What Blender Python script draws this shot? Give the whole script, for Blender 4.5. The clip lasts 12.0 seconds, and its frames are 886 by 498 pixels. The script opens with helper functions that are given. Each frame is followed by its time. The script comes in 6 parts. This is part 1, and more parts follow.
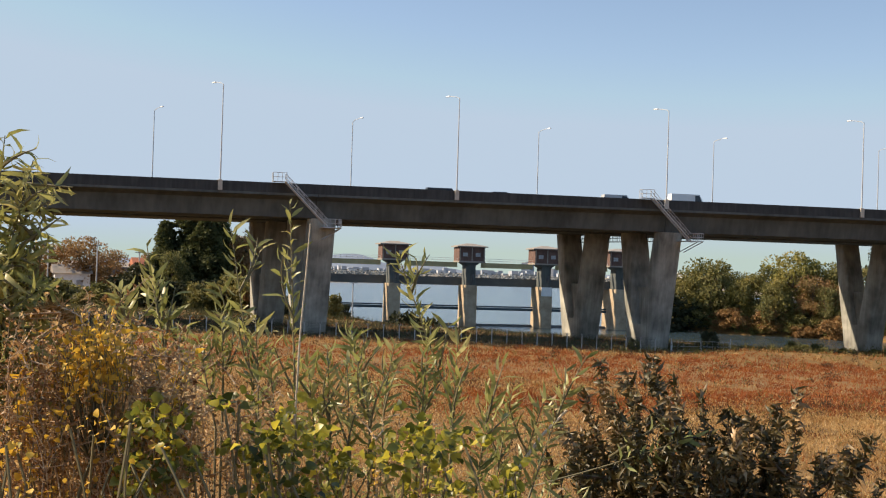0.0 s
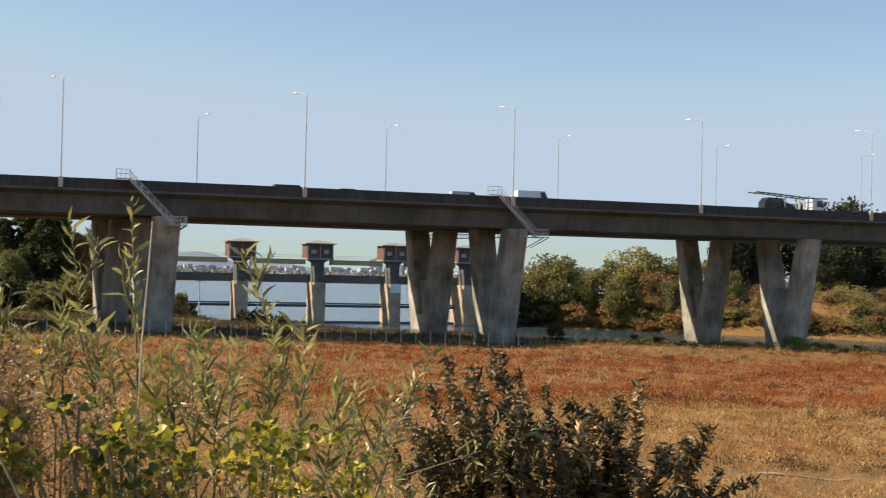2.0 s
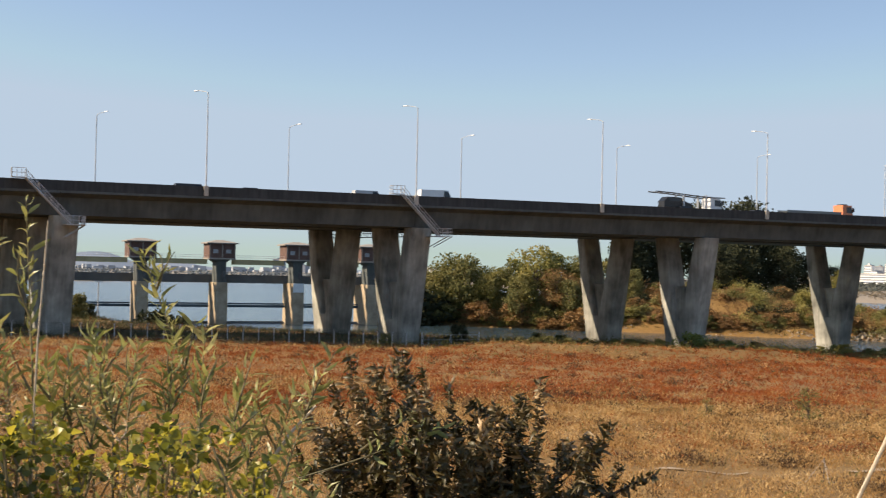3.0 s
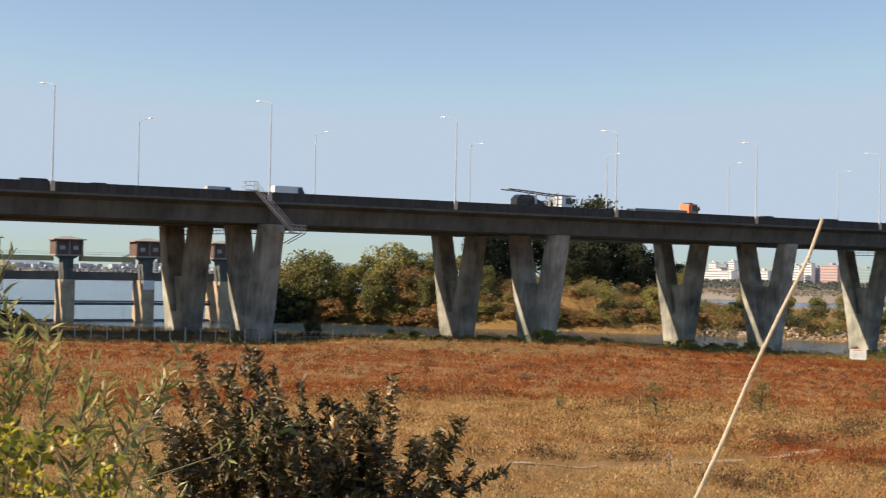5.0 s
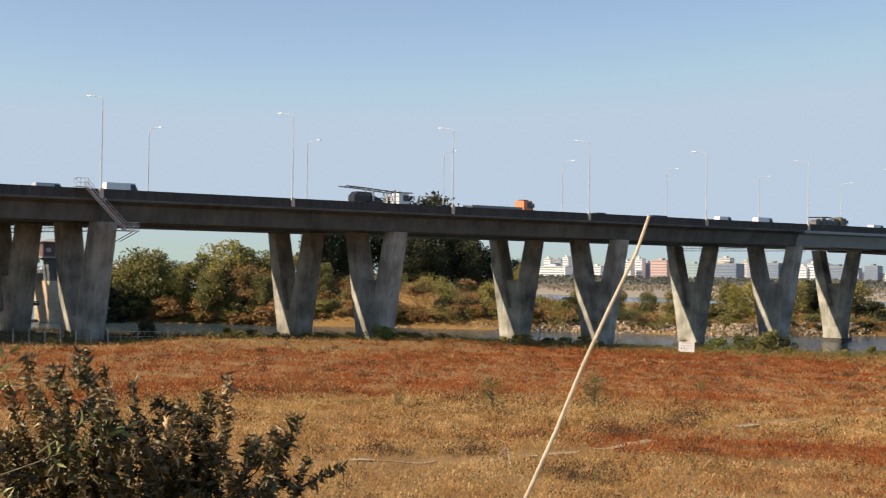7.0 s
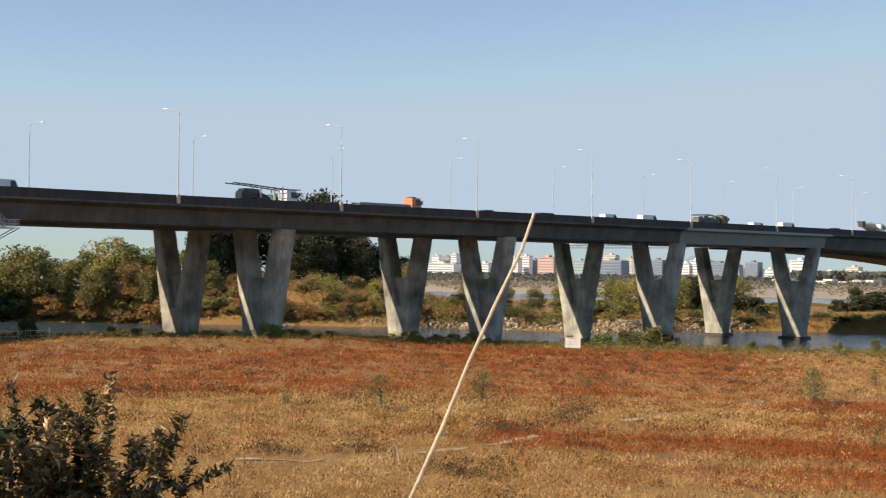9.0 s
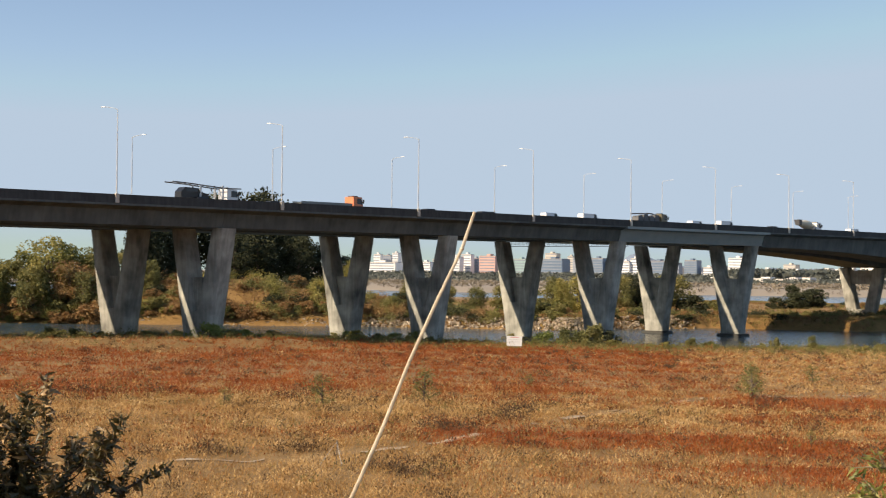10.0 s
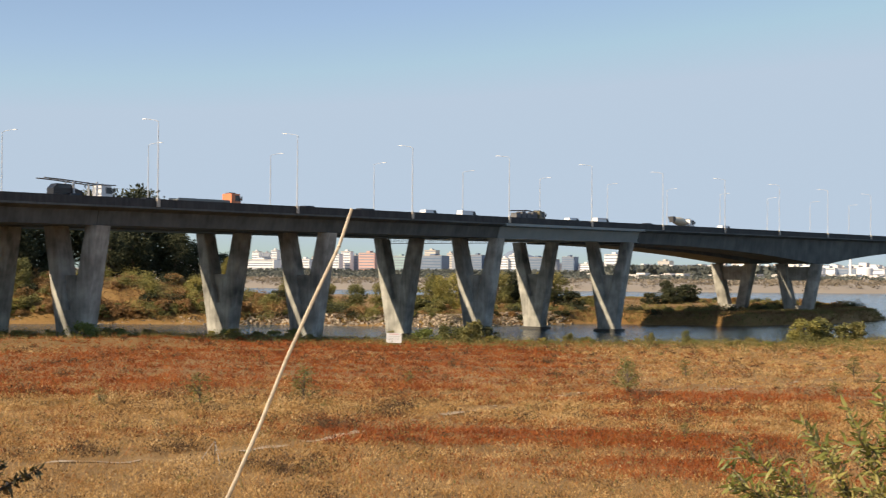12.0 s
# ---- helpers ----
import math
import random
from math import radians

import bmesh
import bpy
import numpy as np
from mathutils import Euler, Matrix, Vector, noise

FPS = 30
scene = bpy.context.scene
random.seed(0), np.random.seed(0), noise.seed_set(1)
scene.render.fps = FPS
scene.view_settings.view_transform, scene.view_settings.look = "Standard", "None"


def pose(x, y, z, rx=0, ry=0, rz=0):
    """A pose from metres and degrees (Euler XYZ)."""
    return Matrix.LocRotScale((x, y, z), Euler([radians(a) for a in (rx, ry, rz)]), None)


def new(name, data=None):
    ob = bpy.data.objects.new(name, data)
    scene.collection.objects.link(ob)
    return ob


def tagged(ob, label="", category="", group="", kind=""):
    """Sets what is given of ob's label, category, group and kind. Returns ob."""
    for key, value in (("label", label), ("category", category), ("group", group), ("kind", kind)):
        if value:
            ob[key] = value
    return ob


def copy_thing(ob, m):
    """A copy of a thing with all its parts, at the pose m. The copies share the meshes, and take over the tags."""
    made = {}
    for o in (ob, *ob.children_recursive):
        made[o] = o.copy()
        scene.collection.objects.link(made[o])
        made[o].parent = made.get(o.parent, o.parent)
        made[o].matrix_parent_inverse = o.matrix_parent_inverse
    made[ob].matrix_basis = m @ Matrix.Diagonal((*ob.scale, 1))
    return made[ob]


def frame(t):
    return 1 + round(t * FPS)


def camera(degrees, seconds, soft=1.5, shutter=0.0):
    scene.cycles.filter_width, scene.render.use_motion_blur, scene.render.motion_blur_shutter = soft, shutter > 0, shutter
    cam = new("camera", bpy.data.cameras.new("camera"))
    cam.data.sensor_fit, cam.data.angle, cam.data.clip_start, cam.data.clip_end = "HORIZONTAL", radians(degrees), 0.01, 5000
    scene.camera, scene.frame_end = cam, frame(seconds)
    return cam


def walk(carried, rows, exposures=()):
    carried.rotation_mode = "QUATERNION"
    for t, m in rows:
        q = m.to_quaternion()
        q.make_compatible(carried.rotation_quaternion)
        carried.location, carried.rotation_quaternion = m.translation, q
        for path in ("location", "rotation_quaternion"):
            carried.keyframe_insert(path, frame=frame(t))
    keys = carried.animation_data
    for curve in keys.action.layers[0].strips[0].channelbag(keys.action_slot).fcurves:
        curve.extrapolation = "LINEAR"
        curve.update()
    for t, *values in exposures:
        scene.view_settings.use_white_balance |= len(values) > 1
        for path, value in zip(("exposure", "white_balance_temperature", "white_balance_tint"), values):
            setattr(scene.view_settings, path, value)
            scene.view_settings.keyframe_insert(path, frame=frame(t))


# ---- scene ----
LENS = 36.41
cam = camera(LENS, 12.0, soft=1.15, shutter=0.4)
# the camera turns on a short arm, as it is held before the body
TURN = -12.701
EYE = Vector((0.0, 0.0, 13.0))
ARM = 0.1


def held(tilt, lean, yaw):
    a = radians(yaw + TURN)
    mid = radians(-18.0 + TURN)
    return pose(EYE.x + ARM * (math.sin(mid) - math.sin(a)), EYE.y + ARM * (math.cos(a) - math.cos(mid)), EYE.z, tilt, lean, yaw + TURN)


PATH = [
    (0.0, 90.83, -1.817, -0.053), (0.5, 90.8, -1.682, -0.226), (1.0, 90.916, -1.676, -0.819),
    (1.5, 90.804, -1.547, -3.605), (2.0, 90.875, -1.398, -6.484), (2.5, 90.922, -1.342, -7.952),
    (2.7, 90.92, -1.283, -9.1), (4.3, 90.972, -1.204, -14.306), (4.5, 90.94, -1.267, -15.026),
    (5.0, 90.926, -1.201, -16.781), (5.5, 90.954, -1.017, -19.348), (6.0, 90.939, -0.969, -20.559),
    (6.5, 90.918, -0.948, -21.771), (7.0, 90.918, -0.835, -23.67), (8.8, 90.867, -0.686, -27.7),
    (9.0, 90.864, -0.708, -28.409), (9.5, 90.861, -0.613, -29.685), (10.0, 90.84, -0.544, -30.89),
    (10.5, 90.808, -0.47, -32.359), (11.0, 90.807, -0.439, -33.182), (11.5, 90.768, -0.354, -34.067),
    (12.0, 90.751, -0.353, -36.009),
]
walk(cam, [(t, held(a, b, c)) for t, a, b, c in PATH], exposures=[(0.0, 0.61, 7260, 14), (12.0, 0.56, 7260, 14)])

# ---- light ----
SUN_EL, SUN_LEFT = radians(35.0), radians(70.8)     # height, and how far to the left of +y
world = bpy.data.worlds.new("sky")
scene.world = world
world.use_nodes = True
wn = world.node_tree
sky = wn.nodes.new("ShaderNodeTexSky")
sky.sky_type = "NISHITA"
sky.sun_disc = False
sky.sun_elevation = SUN_EL
sky.sun_rotation = -SUN_LEFT
sky.altitude = 0
sky.air_density = 0.85
sky.dust_density = 0.5
sky.ozone_density = 2.2
wn.nodes["Background"].inputs["Strength"].default_value = 0.106
haze = wn.nodes.new("ShaderNodeMix")       # autumn haze holds the glare of the horizon down
haze.data_type, haze.blend_type = "RGBA", "DARKEN"
haze.inputs["Factor"].default_value = 1.0
for i in haze.inputs:
    if i.type == "RGBA" and i.name == "B":
        i.default_value = (2.88, 3.88, 5.1, 1)
wn.links.new(sky.outputs[0], [i for i in haze.inputs if i.type == "RGBA" and i.name == "A"][0])
blue = wn.nodes.new("ShaderNodeMix")       # and the low sky keeps its lavender cast
blue.data_type, blue.blend_type = "RGBA", "LIGHTEN"
blue.inputs["Factor"].default_value = 1.0
[i for i in blue.inputs if i.type == "RGBA" and i.name == "B"][0].default_value = (1.2, 2.2, 3.85, 1)
wn.links.new([o for o in haze.outputs if o.type == "RGBA"][0], [i for i in blue.inputs if i.type == "RGBA" and i.name == "A"][0])
wn.links.new([o for o in blue.outputs if o.type == "RGBA"][0], wn.nodes["Background"].inputs[0])
sun_data = bpy.data.lights.new("sun", "SUN")
sun_data.energy = 5.2
sun_data.angle = radians(0.53)
sun_data.color = (1.0, 0.88, 0.70)
sun = new("sun", sun_data)
to_sun = Vector((-math.sin(SUN_LEFT) * math.cos(SUN_EL), math.cos(SUN_LEFT) * math.cos(SUN_EL), math.sin(SUN_EL)))
sun.matrix_world = Matrix.Translation((-60, -20, 90)) @ (-to_sun).to_track_quat("-Z", "Y").to_matrix().to_4x4()


# ---- materials ----
def material(name, colours, rough=0.8, scale=1.0, fine=12.0, bump=0.0, per="", metal=0.0, stops=None, mix=0.25, clear=0.0, streak=False):
    """Colours spread over noise at two scales, or over the pieces (per: island or object)."""
    m = bpy.data.materials.new(name)
    m.use_nodes = True
    nt = m.node_tree
    N, L = nt.nodes, nt.links
    bsdf = N["Principled BSDF"]
    bsdf.inputs["Roughness"].default_value = rough
    bsdf.inputs["Metallic"].default_value = metal
    geo = N.new("ShaderNodeNewGeometry")
    n1 = N.new("ShaderNodeTexNoise")
    n1.inputs["Scale"].default_value = scale
    n1.inputs["Detail"].default_value = 5
    n2 = N.new("ShaderNodeTexNoise")
    n2.inputs["Scale"].default_value = fine
    n2.inputs["Detail"].default_value = 4
    L.new(geo.outputs["Position"], n1.inputs["Vector"])
    if streak:
        run = N.new("ShaderNodeMapping")
        run.inputs["Scale"].default_value = (1.0, 1.0, 0.09)
        L.new(geo.outputs["Position"], run.inputs["Vector"])
        L.new(run.outputs["Vector"], n2.inputs["Vector"])
    else:
        L.new(geo.outputs["Position"], n2.inputs["Vector"])
    ramp = N.new("ShaderNodeValToRGB")
    while len(ramp.color_ramp.elements) < len(colours):
        ramp.color_ramp.elements.new(0.5)
    for i, c in enumerate(colours):
        e = ramp.color_ramp.elements[i]
        k = i / max(1, len(colours) - 1)
        e.position = stops[i] if stops else (k if per else 0.3 + 0.4 * k)
        e.color = (*c, 1)
    add = N.new("ShaderNodeMix")
    add.data_type = "FLOAT"
    add.inputs["Factor"].default_value = mix
    if per == "island":
        L.new(geo.outputs["Random Per Island"], add.inputs["A"])
    elif per == "object":
        info = N.new("ShaderNodeObjectInfo")
        L.new(info.outputs["Random"], add.inputs["A"])
    else:
        L.new(n1.outputs["Fac"], add.inputs["A"])
    if per:
        wide = N.new("ShaderNodeMapRange")
        wide.inputs["From Min"].default_value, wide.inputs["From Max"].default_value = 0.34, 0.66
        L.new(n1.outputs["Fac"], wide.inputs["Value"])
    L.new(wide.outputs["Result"] if per else n2.outputs["Fac"], add.inputs["B"])
    L.new(add.outputs["Result"], ramp.inputs["Fac"])
    L.new(ramp.outputs["Color"], bsdf.inputs["Base Color"])
    if bump:
        b = N.new("ShaderNodeBump")
        b.inputs["Strength"].default_value = bump
        b.inputs["Distance"].default_value = 0.05
        L.new(n2.outputs["Fac"], b.inputs["Height"])
        L.new(b.outputs["Normal"], bsdf.inputs["Normal"])
    if clear:
        tr = N.new("ShaderNodeBsdfTranslucent")
        L.new(ramp.outputs["Color"], tr.inputs["Color"])
        mx = N.new("ShaderNodeMixShader")
        mx.inputs["Fac"].default_value = clear
        L.new(bsdf.outputs[0], mx.inputs[1])
        L.new(tr.outputs[0], mx.inputs[2])
        L.new(mx.outputs[0], N["Material Output"].inputs["Surface"])
    return m


def leaf_mat(name, colours, rough=0.6, clear=0.35, scale=0.4, patch=0.5):
    return material(name, colours, rough, scale=scale, per="island", mix=patch, clear=clear)


# weathered, and darkened further to carry the shade on the girders' near side
M_CONC = material("weathered_shade_darkened_concrete", [(0.044, 0.05, 0.049), (0.084, 0.095, 0.092), (0.128, 0.141, 0.135)], 0.85, 0.25, 1.4, 0.15, mix=0.4, streak=True)
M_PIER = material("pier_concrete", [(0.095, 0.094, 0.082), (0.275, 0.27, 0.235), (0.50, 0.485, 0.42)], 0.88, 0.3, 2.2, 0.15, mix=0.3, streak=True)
M_PARAPET = material("stained_parapet_concrete", [(0.026, 0.027, 0.027), (0.042, 0.043, 0.042), (0.064, 0.064, 0.062)], 0.9, 0.6, 2.5, 0.1, mix=0.6, streak=True)
M_STEEL_GIRDER = material("pale_green_painted_steel", [(0.17, 0.21, 0.215), (0.21, 0.25, 0.25), (0.25, 0.285, 0.285)], 0.5, 0.3, 4.0, 0.05)
M_ASPHALT = material("asphalt", [(0.04, 0.04, 0.042), (0.06, 0.06, 0.06)], 0.9, 0.5, 20.0, 0.2)
M_GALV = material("galvanised_steel", [(0.45, 0.46, 0.47), (0.58, 0.59, 0.6)], 0.45, 2.0, 20.0, 0.0, metal=0.6)
M_LAMPGREY = material("grey_painted_pole", [(0.42, 0.44, 0.45), (0.55, 0.56, 0.57)], 0.5, 1.0, 10.0)
M_DARKMETAL = material("dark_metal", [(0.06, 0.06, 0.065), (0.11, 0.11, 0.11)], 0.6, 1.0, 10.0)


# ---- mesh helpers ----
def quads(name, V, F, mat, parent=None, smooth=False, label=""):
    """A mesh object from arrays of corners and four-sided faces."""
    me = bpy.data.meshes.new(name)
    V = np.asarray(V, dtype=np.float32).reshape(-1, 3)
    F = np.asarray(F, dtype=np.int32).reshape(-1, 4)
    me.vertices.add(len(V))
    me.vertices.foreach_set("co", V.ravel())
    me.loops.add(F.size)
    me.loops.foreach_set("vertex_index", F.ravel())
    me.polygons.add(len(F))
    me.polygons.foreach_set("loop_start", np.arange(0, F.size, 4, dtype=np.int32))
    me.polygons.foreach_set("use_smooth", np.full(len(F), smooth))
    me.update(calc_edges=True)
    me.validate()
    me.materials.append(mat)
    ob = new(name, me)
    if parent:
        ob.parent = parent
    if label:
        ob["label"] = label
    return ob


class Form:
    """Collects simple solids into one mesh."""

    def __init__(self):
        self.v, self.f = [], []

    def add(self, pts, faces):
        k = len(self.v)
        self.v += [tuple(p) for p in pts]
        self.f += [tuple(i + k for i in f) for f in faces]
        return self

    def box(self, x0, x1, y0, y1, z0, z1, m=None):
        p = [Vector((x, y, z)) for z in (z0, z1) for x, y in ((x0, y0), (x1, y0), (x1, y1), (x0, y1))]
        if m:
            p = [m @ q for q in p]
        return self.add(p, [(3, 2, 1, 0), (4, 5, 6, 7), (0, 1, 5, 4), (1, 2, 6, 5), (2, 3, 7, 6), (3, 0, 4, 7)])

    def loft(self, rings):
        n = len(rings[0])
        pts = [q for r in rings for q in r]
        fs = [tuple(range(n))[::-1], tuple(range((len(rings) - 1) * n, len(rings) * n))]
        for k in range(len(rings) - 1):
            for i in range(n):
                j = (i + 1) % n
                fs.append((k * n + i, k * n + j, (k + 1) * n + j, (k + 1) * n + i))
        return self.add(pts, fs)

    def tube(self, pts, radii, sides=6):
        pts = [Vector(p) for p in pts]
        if not isinstance(radii, (list, tuple)):
            radii = [radii] * len(pts)
        rings = []
        for i, p in enumerate(pts):
            d = (pts[min(i + 1, len(pts) - 1)] - pts[max(i - 1, 0)]).normalized()
            a = d.cross(Vector((0.31, 0.2, 0.93) if abs(d.z) < 0.9 else (1, 0.1, 0))).normalized()
            b = d.cross(a)
            rings.append([p + (a * math.cos(u) + b * math.sin(u)) * radii[i] for u in [2 * math.pi * s / sides for s in range(sides)]])
        return self.loft(rings)

    def ball(self, c, r, seg=10, rings=6, squash=1.0):
        rr = []
        for k in range(rings + 1):
            a = -math.pi / 2 + math.pi * (k + 0.02) / (rings + 0.04)
            rr.append([(c[0] + r * math.cos(a) * math.cos(u), c[1] + r * math.cos(a) * math.sin(u), c[2] + squash * r * math.sin(a)) for u in [2 * math.pi * s / seg for s in range(seg)]])
        return self.loft(rr)

    def make(self, name, mat, parent=None, label="", smooth=False):
        me = bpy.data.meshes.new(name)
        me.from_pydata(self.v, [], self.f)
        me.update()
        if smooth:
            me.polygons.foreach_set("use_smooth", [True] * len(me.polygons))
            me.set_sharp_from_angle(angle=radians(40))
        me.materials.append(mat)
        ob = new(name, me)
        if parent:
            ob.parent = parent
        if label:
            ob["label"] = label
        return ob


def thing(name, label, category, at=(0, 0, 0), turn=0.0, group="", kind=""):
    e = new(name)
    e.matrix_basis = pose(*at, 0, 0, turn)
    e.empty_display_size = 0.3
    return tagged(e, label, category, group, kind)


def rounded(cx, cy, z, hx, hy, r, seg=3):
    """A rounded rectangle lying at height z."""
    out = []
    for sx, sy, a0 in ((1, 1, 0), (-1, 1, 90), (-1, -1, 180), (1, -1, 270)):
        for k in range(seg + 1):
            a = radians(a0 + 90 * k / seg)
            out.append((cx + sx * (hx - r) + r * math.cos(a), cy + sy * (hy - r) + r * math.sin(a), z))
    return out


# ---- the lie of the land ----
WATER = -2.2
BANK = np.array([(-3000, 3000), (18, 2600), (25, 700), (40, 222), (79, 213), (110, 206), (145, 195), (173, 165), (214, 119), (244, 104), (320, 72), (600, -40), (3000, -1200)], float)
ISLE = np.array([(160, 430), (147, 345), (187, 307), (229, 264), (256, 222), (300, 212), (318, 176), (350, 166), (398, 168), (440, 200), (470, 262), (465, 320), (420, 420), (330, 540), (210, 560)], float)
SHORE = np.array([(-2500, 1150), (175, 1190), (433, 1400), (560, 900), (602, 707), (612, 612), (656, 600), (738, 458), (800, 360), (960, 250), (1500, 150), (6500, -800), (9000, 9000), (-9000, 9000), (-9000, 1150)], float)


def inside(P, x, y):
    """Distance to the outline of polygon P, positive inside."""
    d = np.full(x.shape, 1e9)
    hit = np.zeros(x.shape, bool)
    for i in range(len(P)):
        (ax, ay), (bx, by) = P[i - 1], P[i]
        ex, ey = bx - ax, by - ay
        t = np.clip(((x - ax) * ex + (y - ay) * ey) / (ex * ex + ey * ey), 0, 1)
        d = np.minimum(d, np.hypot(x - ax - t * ex, y - ay - t * ey))
        if by != ay:
            hit ^= ((ay > y) != (by > y)) & (x < ax + (y - ay) * ex / ey)
    return np.where(hit, d, -d)


def step(a, b, v):
    t = np.clip((v - a) / (b - a), 0, 1)
    return t * t * (3 - 2 * t)


def lumps(x, y, s, seed=0.0):
    return (np.sin(x / s + seed) * np.cos(y / s * 1.13 + 1.7 * seed) + 0.6 * np.sin(x / s * 2.3 + y / s * 1.9 + seed) + 0.4 * np.cos(x / s * 4.1 - y / s * 3.7 + 2 * seed)) / 2


def land(x, y):
    """Height of the ground, metres."""
    x, y = np.asarray(x, float), np.asarray(y, float)
    field = np.clip(3.6 - 0.0265 * (x - 30), -0.2, 4.4) + 0.18 * lumps(x, y, 9.0) + 0.13 * lumps(x, y, 3.2, 6.0) + 0.11 * lumps(x, y, 1.7, 2.0)
    field = field + 1.2 * np.exp(-((y - 162.0 + 0.05 * (x - 95)) / 6.5) ** 2) * step(66, 80, x) * (1 - step(118, 140, x))
    w = 0.5 * x + 0.866 * y
    levee = np.where(w < 4.5, 11.4, 11.4 - 0.5 * (w - 4.5))
    near = np.maximum(field, levee)
    past = (y - np.interp(x, BANK[:, 0], BANK[:, 1])) * 0.8 + 1.5 * lumps(x, y, 14.0, 1.0)
    z = near + (-4.2 - near) * step(-2, 9, past)
    d = inside(ISLE, x, y) + 1.6 * lumps(x, y, 11.0, 3.0)
    hill = 9.0 * np.exp(-(((x - 222) / 45) ** 2 + ((y - 318) / 38) ** 2))
    isle = np.clip(-2.6 + 0.75 * d, -4.2, 0.6 + 0.3 * lumps(x, y, 17.0)) + hill * step(0, 14, d)
    far = np.clip(-2.6 + 0.2 * inside(SHORE, x, y), -4.2, 1.6 + 0.8 * lumps(x, y, 60.0))
    return np.maximum(np.maximum(z, isle), far)


def landz(x, y):
    return float(land(np.array([x]), np.array([y]))[0])


# ---- ground and water ----
def ground_material():
    m = material("dry_soil_hazed_afar", [(0.13, 0.066, 0.015), (0.20, 0.11, 0.03), (0.27, 0.16, 0.055)], 0.95, 0.12, 1.6, 0.5, mix=0.5)
    N, L = m.node_tree.nodes, m.node_tree.links
    b = N["Principled BSDF"]
    soil = b.inputs["Base Color"].links[0].from_socket
    # distance haze painted in: soil turns pale grey between 520 and 760 m
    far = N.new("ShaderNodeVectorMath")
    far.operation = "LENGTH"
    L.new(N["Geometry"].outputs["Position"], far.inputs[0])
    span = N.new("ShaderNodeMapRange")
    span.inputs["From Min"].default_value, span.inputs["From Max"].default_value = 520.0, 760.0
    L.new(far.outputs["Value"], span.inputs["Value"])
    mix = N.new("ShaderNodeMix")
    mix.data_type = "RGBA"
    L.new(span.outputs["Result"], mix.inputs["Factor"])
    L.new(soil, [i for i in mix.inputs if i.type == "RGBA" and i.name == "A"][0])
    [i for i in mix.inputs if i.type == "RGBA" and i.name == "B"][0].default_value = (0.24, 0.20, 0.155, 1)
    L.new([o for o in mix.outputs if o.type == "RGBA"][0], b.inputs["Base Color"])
    return m


M_GROUND = ground_material()
az = np.radians(np.concatenate([np.arange(-180, -14, 6.0), np.arange(-14, 78, 0.3), np.arange(78, 180, 6.0)]))
rad = np.concatenate([[0.0], np.geomspace(1.0, 60, 50), np.arange(62, 260, 2.2), np.geomspace(262, 1500, 110), np.geomspace(1600, 4800, 18)])
A, Rr = np.meshgrid(az, rad, indexing="ij")
gx, gy = Rr * np.sin(A), Rr * np.cos(A)
gz = land(gx, gy)
na, nr = A.shape
ia, ir = np.meshgrid(np.arange(na), np.arange(nr - 1), indexing="ij")
ja = (ia + 1) % na
GF = np.stack([ia * nr + ir, ia * nr + ir + 1, ja * nr + ir + 1, ja * nr + ir], -1).reshape(-1, 4)
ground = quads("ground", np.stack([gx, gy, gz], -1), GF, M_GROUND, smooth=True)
tagged(ground, "dry brown floodplain soil with low banks and a levee", "ground", kind="structure")


def water_material():
    m = bpy.data.materials.new("river_water")
    m.use_nodes = True
    N, L = m.node_tree.nodes, m.node_tree.links
    b = N["Principled BSDF"]
    b.inputs["Base Color"].default_value = (0.035, 0.06, 0.075, 1)
    b.inputs["Roughness"].default_value = 0.12
    b.inputs["IOR"].default_value = 1.33
    geo = N.new("ShaderNodeNewGeometry")
    mp = N.new("ShaderNodeMapping")
    mp.inputs["Scale"].default_value = (0.5, 0.9, 1)
    L.new(geo.outputs["Position"], mp.inputs["Vector"])
    n = N.new("ShaderNodeTexNoise")
    n.inputs["Scale"].default_value = 1.3
    n.inputs["Detail"].default_value = 6
    L.new(mp.outputs[0], n.inputs["Vector"])
    bp = N.new("ShaderNodeBump")
    bp.inputs["Strength"].default_value = 0.9
    bp.inputs["Distance"].default_value = 0.25
    L.new(n.outputs["Fac"], bp.inputs["Height"])
    L.new(bp.outputs[0], b.inputs["Normal"])
    return m


M_WATER = water_material()
ring = np.radians(np.arange(-20, 84, 2.0))
wr = np.concatenate([[60.0], np.geomspace(90, 4900, 24)])
WA, WR = np.meshgrid(ring, wr, indexing="ij")
na, nr = WA.shape
ia, ir = np.meshgrid(np.arange(na - 1), np.arange(nr - 1), indexing="ij")
WF = np.stack([ia * nr + ir, ia * nr + ir + 1, (ia + 1) * nr + ir + 1, (ia + 1) * nr + ir], -1).reshape(-1, 4)
water = quads("water", np.stack([WR * np.sin(WA), WR * np.cos(WA), np.full(WA.shape, WATER)], -1), WF, M_WATER)
tagged(water, "rippled blue-grey river water", "river", kind="structure")

# ---- the bridge ----
PIER0, SPAN, SKEW = 20.31, 49.12, -0.19
NEAR_Y, FAR_Y = 175.0, 192.75
bridge = thing("road_bridge", "long grey concrete road bridge on pairs of V-shaped piers", "bridge", (PIER0, 192, 0))
BI = Matrix.Translation((-PIER0, -192, 0))


def bpart(form, name, mat, parent=None, label="", smooth=False):
    form.v = [tuple(BI @ Vector(p)) for p in form.v]
    return form.make(name, mat, parent or bridge, label, smooth)


